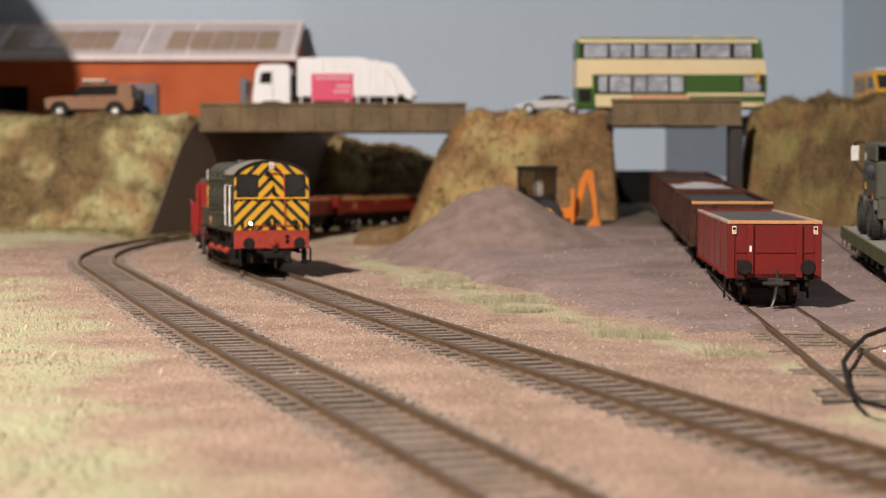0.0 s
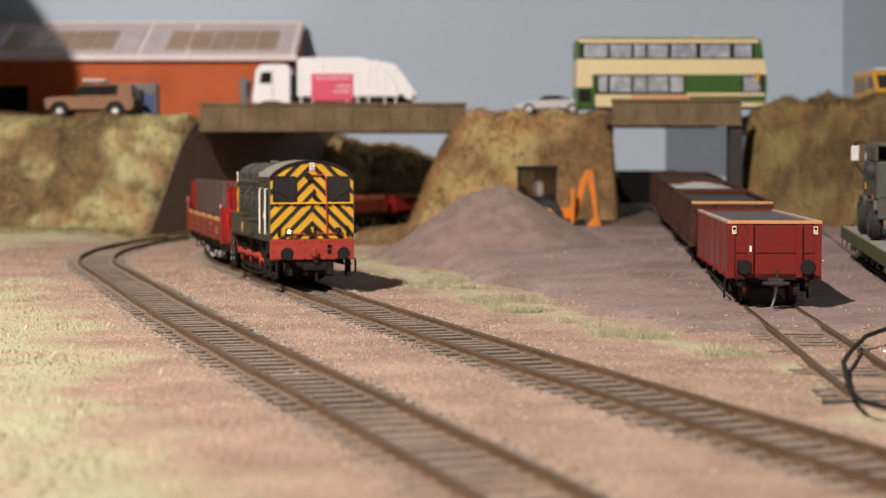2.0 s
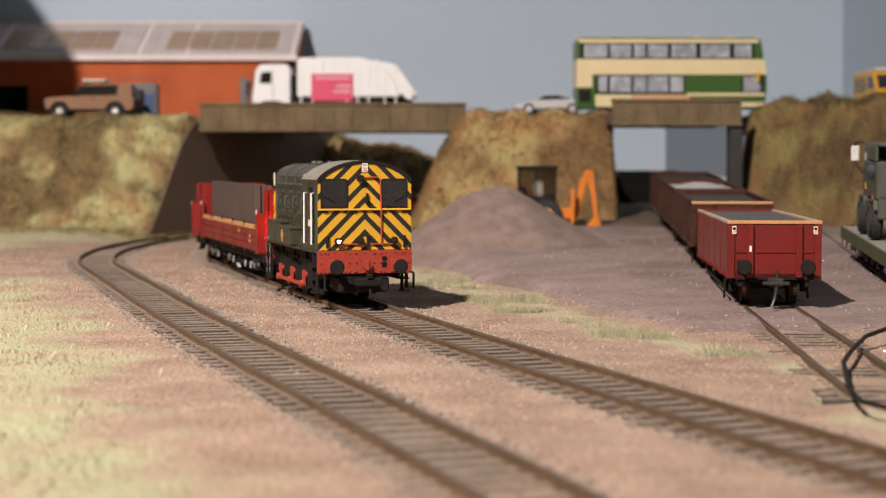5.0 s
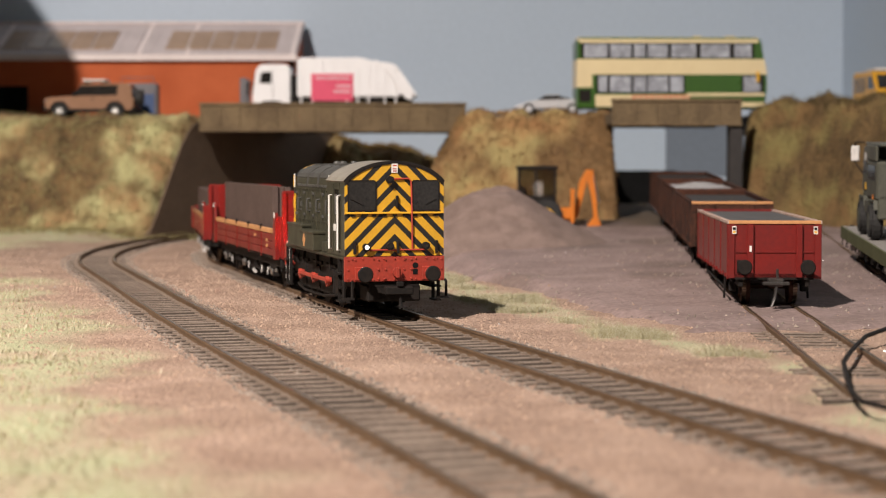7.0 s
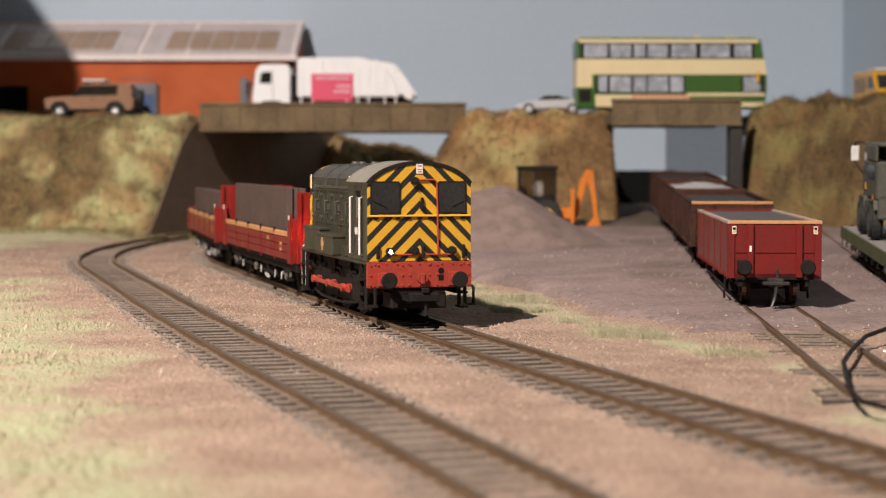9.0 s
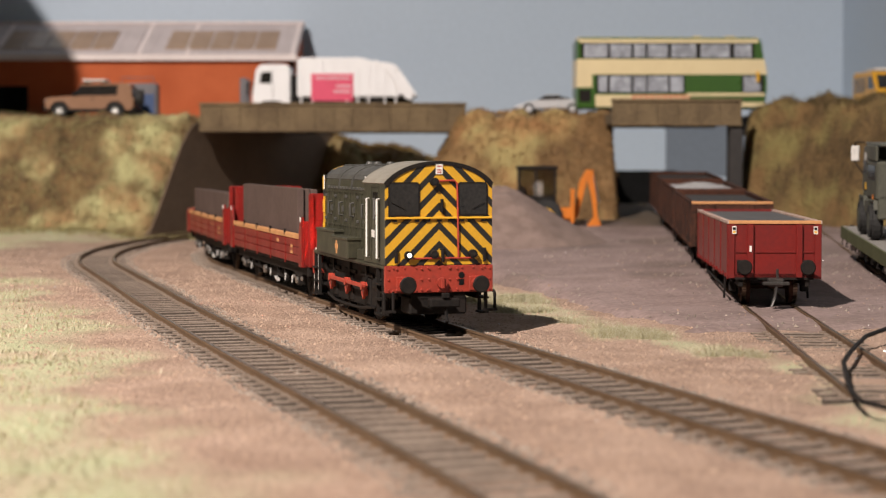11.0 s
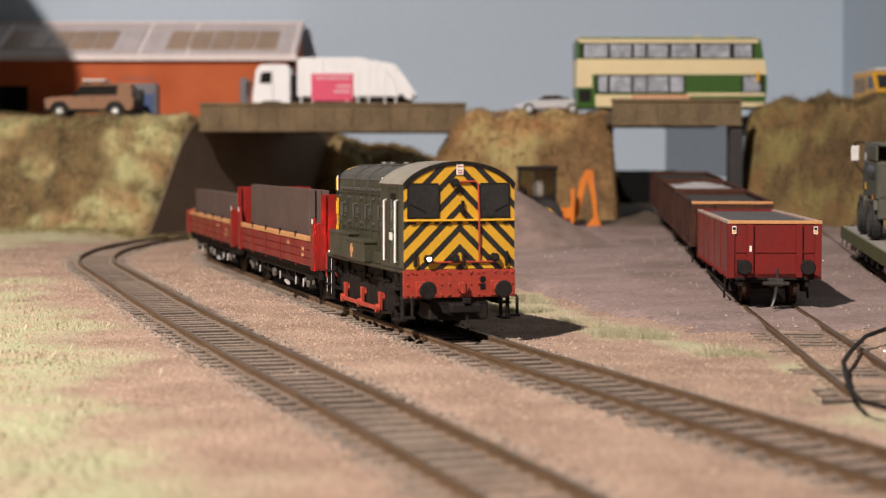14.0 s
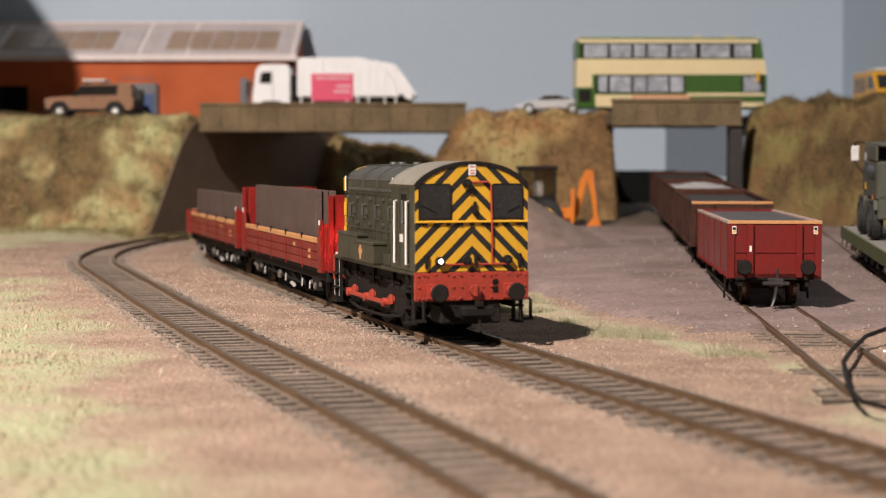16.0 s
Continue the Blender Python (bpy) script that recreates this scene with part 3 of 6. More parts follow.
def locomotive():
    t = thing("shunting_locomotive", pose(0, 0, 0), "dark green diesel shunter with yellow and black striped cab end", "locomotive")
    L = 102.0
    # running plate and frames
    bm = box(B(), -L, -0.4, -16.6, 16.6, 18.2, 19.6, 0.2)
    box(bm, -L + 1, -1, -16.9, 16.9, 18.7, 19.2)
    part("running_plate", bm, GREEN, t)
    bm = box(B(), -L + 1, -1, -8.5, 8.5, 9, 18.2)
    for y in (-13.2, 12.4):
        prism(bm, [(-2, 18.2), (-2, 9), (-22, 9), (-27, 4.5), (-90, 4.5), (-95, 9), (-L + 1, 9), (-L + 1, 18.2)], "y", y, y + 0.8)
    for x in (-36, -59, -82):
        for s in (-1, 1):
            box(bm, x - 4, x + 4, s * 13.0 - 0.6, s * 13.0 + 0.6, 5, 13.5, 0.3)
            box(bm, x - 8, x + 8, s * 13.4 - 0.4, s * 13.4 + 0.4, 14, 15.2, 0.2)
            box(bm, x - 1, x + 1, s * 13.6 - 0.5, s * 13.6 + 0.5, 13, 17.5)
            cyl(bm, (x + 9, s * 11, 4.4), (x + 9, s * 12.4, 4.4), 1.5, 8)
            box(bm, x + 6.5, x + 10, s * 9.6 - 0.8, s * 9.6 + 0.8, 2, 10, 0.2)
    for s in (-1, 1):
        box(bm, -24, -14, s * 12 - 2, s * 12 + 2, 10, 17, 0.5)
        cyl(bm, (-13, s * 13.5, 12.5), (-22, s * 13.5, 12.5), 2.2, 12)
        rod(bm, [(-90, s * 14, 5), (-78, s * 14.2, 3.6), (-62, s * 14.2, 3.4), (-44, s * 14.2, 3.6), (-26, s * 14, 5)], 0.5)
        cyl(bm, (-92, s * 12, 14), (-100, s * 12, 14), 2.4, 12)
        box(bm, -98, -92, s * 11 - 2.4, s * 11 + 2.4, 12, 18)
    box(bm, -12, -1, -9, 9, 4.5, 10, 0.5)
    box(bm, -L + 1, -92, -9, 9, 5, 10, 0.5)
    part("underframe", bm, BLACK, t, "grimy black underframe with springs and brake gear")
    # buffer beams
    for x, f in ((0, 1), (-L, -1)):
        bm = box(B(), min(x, x - f * 1.4), max(x, x - f * 1.4), -17, 17, 11.2, 19.4, 0.15)
        for y in (-15.9, -13.4, -5.6, -3.2, 3.2, 5.6, 13.4, 15.9):
            for z in (12.1, 15.2, 18.4):
                cyl(bm, (x, y, z), (x + f * 0.4, y, z), 0.38, 6, 0.25)
        for k in range(9):
            for z in (11.9, 18.7):
                y = -14.5 + k * 3.6
                cyl(bm, (x, y, z), (x + f * 0.36, y, z), 0.34, 6, 0.22)
        beam = part("buffer_beam", bm, BEAMRED, t, "red riveted buffer beam")
        for y in (-11.4, 11.4):
            buffer(beam, x, y, 13.9, BEAMRED, f)
        coupling(beam, x, f, 8.3)
        hook = cyl(B(), (x, 0.6, 14.2), (x + f * 1.6, 0.6, 14.2), 1.6, 10)
        box(hook, min(x, x + f * 2.2), max(x, x + f * 2.2), 0.0, 1.2, 12.4, 15.8, 0.2)
        part("drawhook", hook, BEAMRED, beam)
        hole = box(B(), min(x, x + f * 0.12), max(x, x + f * 0.12), 6.2, 7.8, 13.4, 15.2)
        cyl(hole, (x, 7.0, 16.4), (x + f * 0.12, 7.0, 16.4), 1.0, 10)
        part("slot", hole, DARK, beam, "black keyhole slot")
    # steps at the corners
    for x in (-8, -L + 5):
        for s in (-1, 1):
            bm = B()
            for dx in (-3.2, 3.2):
                box(bm, x + dx - 0.35, x + dx + 0.35, s * 16.2 - 0.5, s * 16.2 + 0.5, 4.2, 18.4)
            for z in (4.4, 9.0, 13.6):
                box(bm, x - 3.2, x + 3.2, s * 16.2 - 1.3, s * 16.2 + 1.1, z - 0.3, z + 0.3)
            part("step", bm, BLACK, t)
    for s in (-1, 1):
        bm = rod(B(), [(-1, s * 14.6, 11.4), (0.6, s * 14.6, 11), (0.6, s * 14.6, 5.6)], 0.5)
        rod(bm, [(-1, s * 17.4, 11.4), (0.6, s * 17.4, 11), (0.6, s * 17.4, 5.6)], 0.5)
        box(bm, -0.6, 2.0, s * 16 - 1.9, s * 16 + 1.9, 5.4, 6.1)
        part("shunter_step", bm, BLACK, t)
        bm = rod(B(), [(-L + 1, s * 16.4, 6), (-L + 1, s * 16.4, 19), (-L + 3, s * 16.4, 20.2)], 0.35)
        rod(bm, [(-L + 7.5, s * 16.4, 6), (-L + 7.5, s * 16.4, 18)], 0.35)
        part("handrail", bm, WHITE, t, "white step handrail")
    # cab: side sheets, striped face, roof
    arc = [(17.0 * math.sin(a), 44.0 + 6.7 * (math.cos(a) - math.cos(1.16)) / (1 - math.cos(1.16))) for a in np.linspace(-1.16, 1.16, 19)]
    k = 16.8 / arc[-1][0]
    arc = [(y * k, z) for y, z in arc]
    face = [(-16.8, 19.6), *arc, (16.8, 19.6)]
    part("cab_face", prism(B(), face, "x", -0.9, -0.2), CHEV, t, "yellow and black chevron-striped cab end")
    part("cab_face", prism(B(), face, "x", -27.0, -26.4), GREEN, t)
    for s in (-1, 1):
        side = part("cab_side", box(B(), -26.4, -0.9, s * 16.4 - 0.4, s * 16.4 + 0.4, 19.6, 44.3), GREEN, t)
        bm = box(B(), -17.6, -16.9, s * 16.9 - 0.15, s * 16.9 + 0.15, 20.5, 43.5)
        box(bm, -8.2, -7.5, s * 16.9 - 0.15, s * 16.9 + 0.15, 20.5, 43.5)
        box(bm, -17.6, -7.5, s * 16.9 - 0.15, s * 16.9 + 0.15, 43.0, 43.6)
        part("door_frame", bm, GREEN, side)
        part("door_window", box(B(), -15.5, -9.5, s * 16.85 - 0.05, s * 16.85 + 0.05, 33, 41.5), WINDOW, side, "dark glazed door window")
        for x in (-18.8, -6.0):
            bm = rod(B(), [(x - 1.2, s * 16.8, 39.4), (x, s * 18.0, 39.4), (x, s * 18.0, 21.4), (x - 1.2, s * 16.8, 21.4)], 0.33)
            part("handrail", bm, WHITE, side, "white cab-door handrail")
        part("number_panel", box(B(), -17.0, -13.4, s * 16.86 - 0.06, s * 16.86 + 0.06, 27.5, 29.8), SIGNWHITE, side, "pale lettered panel")
    roof = [(y * 1.02, z + 0.25) for y, z in arc] + [(y * 0.98, z - 0.5) for y, z in arc[::-1]]
    part("cab_roof", prism(B(), roof, "x", -28.5, -0.6), CABROOF, t, "pale dusty grey cab roof", smooth=False)
    rim = [(y * 1.022, z + 0.3) for y, z in arc] + [(y * 0.955, z - 0.9) for y, z in arc[::-1]]
    bm = prism(B(), rim, "x", -0.6, 0.1)
    for y, z in arc[::1]:
        cyl(bm, (0.1, y * 0.985, z - 0.3), (0.35, y * 0.985, z - 0.3), 0.22, 6)
    part("roof_rim", bm, BLACK, t, "black riveted roof edge")
    # cab windows
    for s, y0, y1 in ((-1, -15.4, -6.6), (1, 6.2, 14.8)):
        pts = [(y0, 34.8), (y1, 34.8), (y1, 43.6), (y1 - 0.8 if s < 0 else y1, 44.8), (y0 if s < 0 else y0 + 0.8, 44.8), (y0, 44.0)]
        rimw = part("window", prism(B(), [(y0 - 0.5, 34.3), (y1 + 0.5, 34.3), (y1 + 0.5, 43.8), (y1 - 0.2, 44.6), (y0 + 0.2, 44.6), (y0 - 0.5, 43.8)], "x", -0.2, 0.1), BLACK, t, "black rubber window surround")
        part("pane", box(B(), 0.1, 0.18, y0, y1, 34.8, 44.0), WINDOW, rimw, "dark reflective cab glass")
        part("wiper", rod(B(), [(0.4, y1 - 0.6 if s > 0 else y0 + 0.6, 38.4), (0.4, (y0 + y1) / 2, 36.6)], 0.18, 5), BLACK, rimw)
    # fittings on the face
    part("ledge", box(B(), -0.2, 0.7, -16.6, 16.6, 33.5, 34.1, 0.1), YELLOW, t, "thin yellow ledge")
    hinge = B()
    for y in np.linspace(-14, 14, 9):
        box(hinge, -0.2, 0.25, y - 0.7, y + 0.7, 32.6, 33.3)
    part("hinge_row", hinge, BLACK, t)
    for y, z, on in ((-9.8, 22.6, 1), (-1.8, 22.8, 0), (10.4, 22.9, 0), (-1.8, 44.7, 0)):
        bm = cyl(B(), (-0.2, y, z), (1.7, y, z), 1.25, 14)
        lampbody = part("marker_lamp", bm, BLACK, t, "small round marker lamp")
        part("lens", cyl(B(), (1.7, y, z), (1.9, y, z), 0.58, 14), LAMPON if on else WINDOW, lampbody, "lit white lens" if on else "dark lens")
    bm = rod(B(), [(0.3, -9.8, 21.6), (0.3, 10.4, 21.6)], 0.28)
    rod(bm, [(0.35, -1.8, 44.9), (0.35, 4.6, 45.1), (0.35, 5.5, 44.2), (0.6, 5.7, 34), (0.35, 5.9, 21.6)], 0.3)
    part("conduit", bm, RODRED, t, "thin orange-red cable conduit")
    part("notice_plate", box(B(), -0.2, 0.15, -1.1, 1.0, 47.0, 50.0), SIGNWHITE, t, "white notice plate")
    bm = B()
    for z in (47.4, 48.1, 49.2):
        box(bm, 0.15, 0.2, -0.7, 0.6, z, z + 0.35)
    part("notice_bar", bm, RODRED, t, "red bars of unreadable writing")
    for y in (-13.6, 1.0, 14.2):
        part("lamp_bracket", box(B(), -0.2, 0.9, y - 0.45, y + 0.45, 20.4, 24.6, 0.15), BLACK, t)
    part("lamp_bracket", box(B(), -0.2, 0.9, 0.3, 1.1, 35.5, 39.5, 0.15), BLACK, t)
    # bonnet
    top = [(14.6 * math.copysign(abs(math.sin(a)) ** 0.72, a), 42.0 + 7.6 * math.cos(a) ** 0.8) for a in np.linspace(-1.5, 1.5, 15)]
    top = [(y if abs(y) < 14.5 else math.copysign(14.6, y), z) for y, z in top]
    shell = [(-14.6, 19.6), (-14.6, 42), *top, (14.6, 42), (14.6, 19.6)]
    bonnet = part("bonnet", prism(B(), shell, "x", -92, -27), GREEN, t, "dark green bonnet with side doors")
    cap = [(y * 1.012, z + 0.18) for y, z in shell if z > 43.5]
    cap = cap + [(y * 0.98, z - 0.6) for y, z in cap[::-1]]
    part("bonnet_roof", prism(B(), cap, "x", -91.8, -27.2), LOCOROOF, bonnet, "dark weathered bonnet top")
    nose = [(y * 1.02, z + 0.1) for y, z in shell]
    part("radiator_panel", prism(B(), nose, "x", -94, -92), CHEV, bonnet, "striped radiator end")
    for s in (-1, 1):
        bm = B()
        for x in (-86, -78, -70, -62, -54, -46, -38, -30):
            box(bm, x - 0.2, x + 0.2, s * 14.8 - 0.25, s * 14.8 + 0.25, 21, 40.5)
        for z in (29.5, 40.6):
            box(bm, -91, -28, s * 14.7 - 0.25, s * 14.7 + 0.25, z - 0.2, z + 0.2)
        part("door_bead", bm, GREEN, bonnet)
        for x in (-82, -66, -50, -34):
            bm = rod(B(), [(x, s * 14.6, 37.2), (x, s * 15.8, 37), (x, s * 15.8, 33), (x, s * 14.6, 32.8)], 0.4)
            box(bm, x + 1.6, x + 2.6, s * 15 - 0.4, s * 15 + 0.4, 34, 36)
            part("door_handle", bm, LOCOROOF, bonnet)
        bm = B()
        for i in range(12):
            x = -88 + i * 4.6
            box(bm, x, x + 2.6, s * 14.4 - 0.6, s * 14.4 + 0.6, 41.4, 42.4, 0.15)
        part("louvre", bm, LOCOROOF, bonnet)
        for x in (-88, -74, -58, -42, -33):
            bm = box(B(), x - 2.4, x - 0.6, s * 14.9 - 0.35, s * 14.9 + 0.35, 38.6, 39.6, 0.1)
            box(bm, x - 2.4, x - 0.6, s * 14.9 - 0.35, s * 14.9 + 0.35, 30.8, 31.8, 0.1)
            part("hinge", bm, LOCOROOF, bonnet)
        part("bonnet_step", box(B(), -36.5, -29, s * 15.6 - 1.2, s * 15.6 + 1.2, 19.6, 23.0, 0.3), GREEN, bonnet)
        part("handrail", rod(B(), [(-91, s * 15.2, 46), (-91, s * 15.2, 41)], 0.22), WHITE, bonnet, "short white grab rail")
        part("handrail", rod(B(), [(-29, s * 15.8, 46), (-29, s * 15.8, 41.4)], 0.22), WHITE, bonnet, "short white grab rail")
        for z in (44, 36, 28):
            part("hazard_edge", box(B(), -94.2, -91.4, s * 14.95 - 0.12, s * 14.95 + 0.12, z - 3, z + 1.4), YELLOW, bonnet, "yellow hazard stripe")
        bm = box(B(), -90, -63, s * 16.0 - 2.2, s * 16.0 + 2.2, 19.6, 27.6, 0.3)
        box(bm, -90.4, -62.6, s * 16.0 - 2.5, s * 16.0 + 2.5, 27.0, 28.0, 0.2)
        part("battery_box", bm, GREEN, t, "dark green side battery box")
        bm = box(B(), -62, -39, s * 16.6 - 2.6, s * 16.6 + 2.6, 19.6, 26.0, 0.3)
        box(bm, -62.4, -38.6, s * 16.6 - 2.9, s * 16.6 + 2.9, 25.4, 26.4, 0.2)
        bx = part("battery_box", bm, GREEN, t, "dark green side battery box")
        crest = box(B(), -57, -53, s * 19.25 - 0.06, s * 19.25 + 0.06, 22.2, 23.8)
        box(crest, -55.9, -54.1, s * 19.25 - 0.08, s * 19.25 + 0.08, 20.6, 24.9)
        part("crest", crest, ORANGE, bx, "small tan crest transfer")
    for x in (-34, -44, -58, -76, -86):
        bm = cyl(B(), (x, 0, 49.6), (x, 0, 50.6), 1.6, 12, 1.2)
        box(bm, x - 0.3, x + 0.3, -9, 9, 49.2, 49.7)
        part("roof_cowl", bm, LOCOROOF, bonnet)
    for x in (-27.8, -52, -70):
        ring = [(y * 1.03, z + 0.35) for y, z in shell if z > 40] + [(y * 0.98, z - 0.5) for y, z in shell[::-1] if z > 40]
        part("roof_strap", prism(B(), ring, "x", x - 0.4, x + 0.4), LOCOROOF, bonnet)
    tail = part("tail_lamp", cyl(B(), (-94.2, -8, 23), (-96, -8, 23), 1.5, 14), BLACK, t, "round tail lamp")
    part("lens", cyl(B(), (-96, -8, 23), (-96.3, -8, 23), 1.2, 14), TAILRED, tail, "lit red lens")
    # wheels and rods
    sets = [wheelset(t, 9.0, x) for x in (-36, -59, -82)]
    for w in sets:
        bm = B()
        for s in (-1, 1):
            cyl(bm, (0, s * 10, 0), (0, s * 15.0, 0), 1.3, 10)
            a = 0 if s < 0 else math.pi / 2
            prism(bm, [(math.cos(a) * 4.2 - math.sin(a) * -0.8, math.sin(a) * 4.2 + math.cos(a) * -0.8), (math.cos(a) * 4.2 - math.sin(a) * 0.8, math.sin(a) * 4.2 + math.cos(a) * 0.8),
                       (-math.cos(a) * 1.6 - math.sin(a) * 1.5, -math.sin(a) * 1.6 + math.cos(a) * 1.5), (-math.cos(a) * 1.6 + math.sin(a) * 1.5, -math.sin(a) * 1.6 - math.cos(a) * 1.5)], "y", s * 14.3, s * 15.1)
        part("crank", bm, RODRED, w, "red crank web and pin")
    rods = []
    for s in (-1, 1):
        bm = box(B(), -23.5, 23.5, -0.4, 0.4, -0.65, 0.65, 0.15)
        for x in (-23, 0, 23):
            cyl(bm, (x, -0.6, 0), (x, 0.6, 0), 1.35, 12)
        r = part("coupling_rod", bm, RODRED, t, "red coupling rod")
        rods.append((r, s))
    return t, sets, rods


def open_wagon(tall):
    """A long two-axle open wagon with plank sides and raised ends."""
    t = thing("open_wagon", pose(0, 0, 0), "maroon plank-sided open wagon with tan top rail", "wagon", "wagons of the train")
    L = 163.0
    bm = box(B(), -L, 0, -16.4, 16.4, 12.0, 13.2, 0.2)
    for y in (-13.5, 13.5):
        box(bm, -L, 0, y - 0.9, y + 0.9, 8.8, 12.0, 0.2)
    for x in (-0.9, -L + 0.9):
        box(bm, x - 0.9, x + 0.9, -15.5, 15.5, 8.8, 12.2, 0.2)
    chassis = part("underframe", bm, BLACK, t, "black wagon underframe")
    for s in (-1, 1):
        side = part("plank", box(B(), -L + 1.5, -1.5, s * 16.6 - 0.5, s * 16.6 + 0.5, 13.2, 15.9, 0.15), MAROON, t)
        for i in range(1, 3):
            part("plank", box(B(), -L + 1.5, -1.5, s * 16.6 - 0.5, s * 16.6 + 0.5, 13.2 + i * 2.95, 15.9 + i * 2.95, 0.15), MAROON, t)
        part("top_rail", box(B(), -L + 1.5, -1.5, s * 16.6 - 0.7, s * 16.6 + 0.7, 22.0, 23.9, 0.2), ORANGE, t, "tan top plank")
        for i in range(6):
            x = -4 - (L - 8) * i / 5
            part("stanchion", box(B(), x - 0.5, x + 0.5, s * 17.15 - 0.15, s * 17.15 + 0.15, 12.2, 21.6, 0.05), MAROON, t)
            part("rail_hook", box(B(), x - 0.5, x + 0.5, s * 17.2 - 0.4, s * 17.2 + 0.4, 22.8, 25.0, 0.1), BLACK, t)
        for x, z in ((-22, 16.2), (-22, 18.4), (-50, 19.5)):
            part("data_panel", box(B(), x - 2.2, x + 1.8, s * 17.15 - 0.06, s * 17.15 + 0.06, z, z + 1.2), ORANGE, t, "small tan lettering bar")
        for x in (-22.5, -L + 22.5):
            bm = prism(B(), [(x - 5, 11.5), (x - 3, 4.5), (x + 3, 4.5), (x + 5, 11.5)], "y", s * 12.2, s * 12.9)
            box(bm, x - 2.2, x + 2.2, s * 13.6 - 1.2, s * 13.6 + 1.2, 4.4, 8.2, 0.3)
            for j in range(3):
                box(bm, x - 9 + j, x + 9 - j, s * 13.6 - 0.9, s * 13.6 + 0.9, 8.9 - j * 0.5, 9.4 - j * 0.5)
            part("suspension", bm, BLACK, chassis)
            bm = cyl(B(), (x, s * 14.8, 6.3), (x, s * 15.4, 6.3), 1.3, 12)
            cyl(bm, (x - 7.5, s * 14.3, 7.2), (x - 7.5, s * 15.0, 7.2), 0.8, 8)
            cyl(bm, (x + 7.5, s * 14.3, 7.2), (x + 7.5, s * 15.0, 7.2), 0.8, 8)
            part("axle_box", bm, STEEL, chassis, "bright metal axlebox cover")
        bm = box(B(), -100, -62, s * 9 - 2.5, s * 9 + 2.5, 4.0, 8.8, 0.5)
        rod(bm, [(-120, s * 14.2, 6.8), (-48, s * 14.2, 5.6), (-44, s * 14.4, 6.4)], 0.5)
        for x in (-112, -96, -70, -54):
            box(bm, x - 0.8, x + 0.8, s * 13 - 0.8, s * 13 + 0.8, 3.6, 9)
        part("brake_gear", bm, BLACK, chassis)
        # Lever and added hanger rods: glints on the gear painted as pale colour.
        part("brake_lever", rod(B(), [(-66, s * 15.0, 4.6), (-60, s * 15.2, 4.0)], 0.7), NICKELGLINT, chassis, "brake lever in a pale glint colour")
        for x in (-30, -44, -76, -121):
            part("brake_hanger", rod(B(), [(x, s * 15.3, 7.6), (x, s * 15.4, 4.8)], 0.3), NICKELGLINT, chassis, "pale hanger rod added for a glint")
        part("brake_wheel", cyl(B(), (-92, s * 14.2, 6.4), (-92, s * 15.2, 6.4), 1.6, 12), STEEL, chassis, "bright metal brake wheel")
    for x, f, raised in ((0, 1, tall[0]), (-L, -1, tall[1])):
        bm = box(B(), min(x, x - f * 1.2), max(x, x - f * 1.2), -16.6, 16.6, 12.2, 29.0 if raised else 24.0, 0.15)
        if raised:
            box(bm, min(x, x - f * 1.2), max(x, x - f * 1.2), -14.6, 14.6, 29.0, 39.0, 0.15)
        end = part("end_panel", bm, MAROON, t, "maroon raised wagon end")
        for y in (-14.2, -5, 5, 14.2):
            part("rib", box(B(), min(x, x + f * 1.1), max(x, x + f * 1.1), y - 0.9, y + 0.9, 12.2, 38.6 if raised else 23.6, 0.15), MAROON, end)
        for y in (-17.2, 17.2):
            part("corner_plate", prism(B(), [(x, 12.2), (x, 30.5), (x - f * 3, 30.0), (x - f * 5.5, 24), (x - f * 5.5, 12.2)] if raised else [(x, 12.2), (x, 24.2), (x - f * 5.5, 24), (x - f * 5.5, 12.2)], "y", y - 0.5, y + 0.5), MAROON, end)
        for y in (-11.4, 11.4):
            buffer(end, x, y, 13.6, BLACK, f)
        if raised:
            # Highlight on the corner plate's lit tip, painted as a white bar.
            part("edge_mark", box(B(), x - f * 2 - 0.9, x - f * 2 + 0.9, -17.85, -17.7, 28.6, 30.4), WHITE, end, "white bar painted for the lit corner edge")
        coupling(chassis, x, f, 8.0)
    part("floor", box(B(), -L + 1.5, -1.5, -16, 16, 13.25, 13.9), SHEET, t, "grimy plank floor")
    sets = [wheelset(t, 6.3, x) for x in (-22.5, -L + 22.5)]
    return t


def sheet_load(m, high):
    """A stack of grey sheets standing on edge in a wagon."""
    t = thing("sheet_load", m, "stack of upright grey sheets carried in the wagon", "cargo", "sheet loads")
    for i, (a, b, h) in enumerate(((-150, -26, 40.5), (-149, -27, 40.2), (-150, -26, 40.0), (-152, -10, 31), (-151, -11, 30.5)) if high else ((-158, -12, 35.5), (-157, -13, 35.2), (-158, -12, 35.0))):
        part("sheet", box(B(), a, b, -14 + i * 2.6, -11.6 + i * 2.6, 13.95, h, 0.15), SHEET, t)
    return t


LOCO, LOCO_WHEELS, LOCO_RODS = locomotive()
FIRST = open_wagon((True, True))
LOW = open_wagon((False, False))
WAGONS = [FIRST, open_wagon((True, False)), LOW, copy_thing(LOW, pose(0, 0, 0))]
LOADS = [sheet_load(pose(0, 0, 0), True), sheet_load(pose(0, 0, 0), False), None, None]
BEHIND = [118, 296, 474, 652]


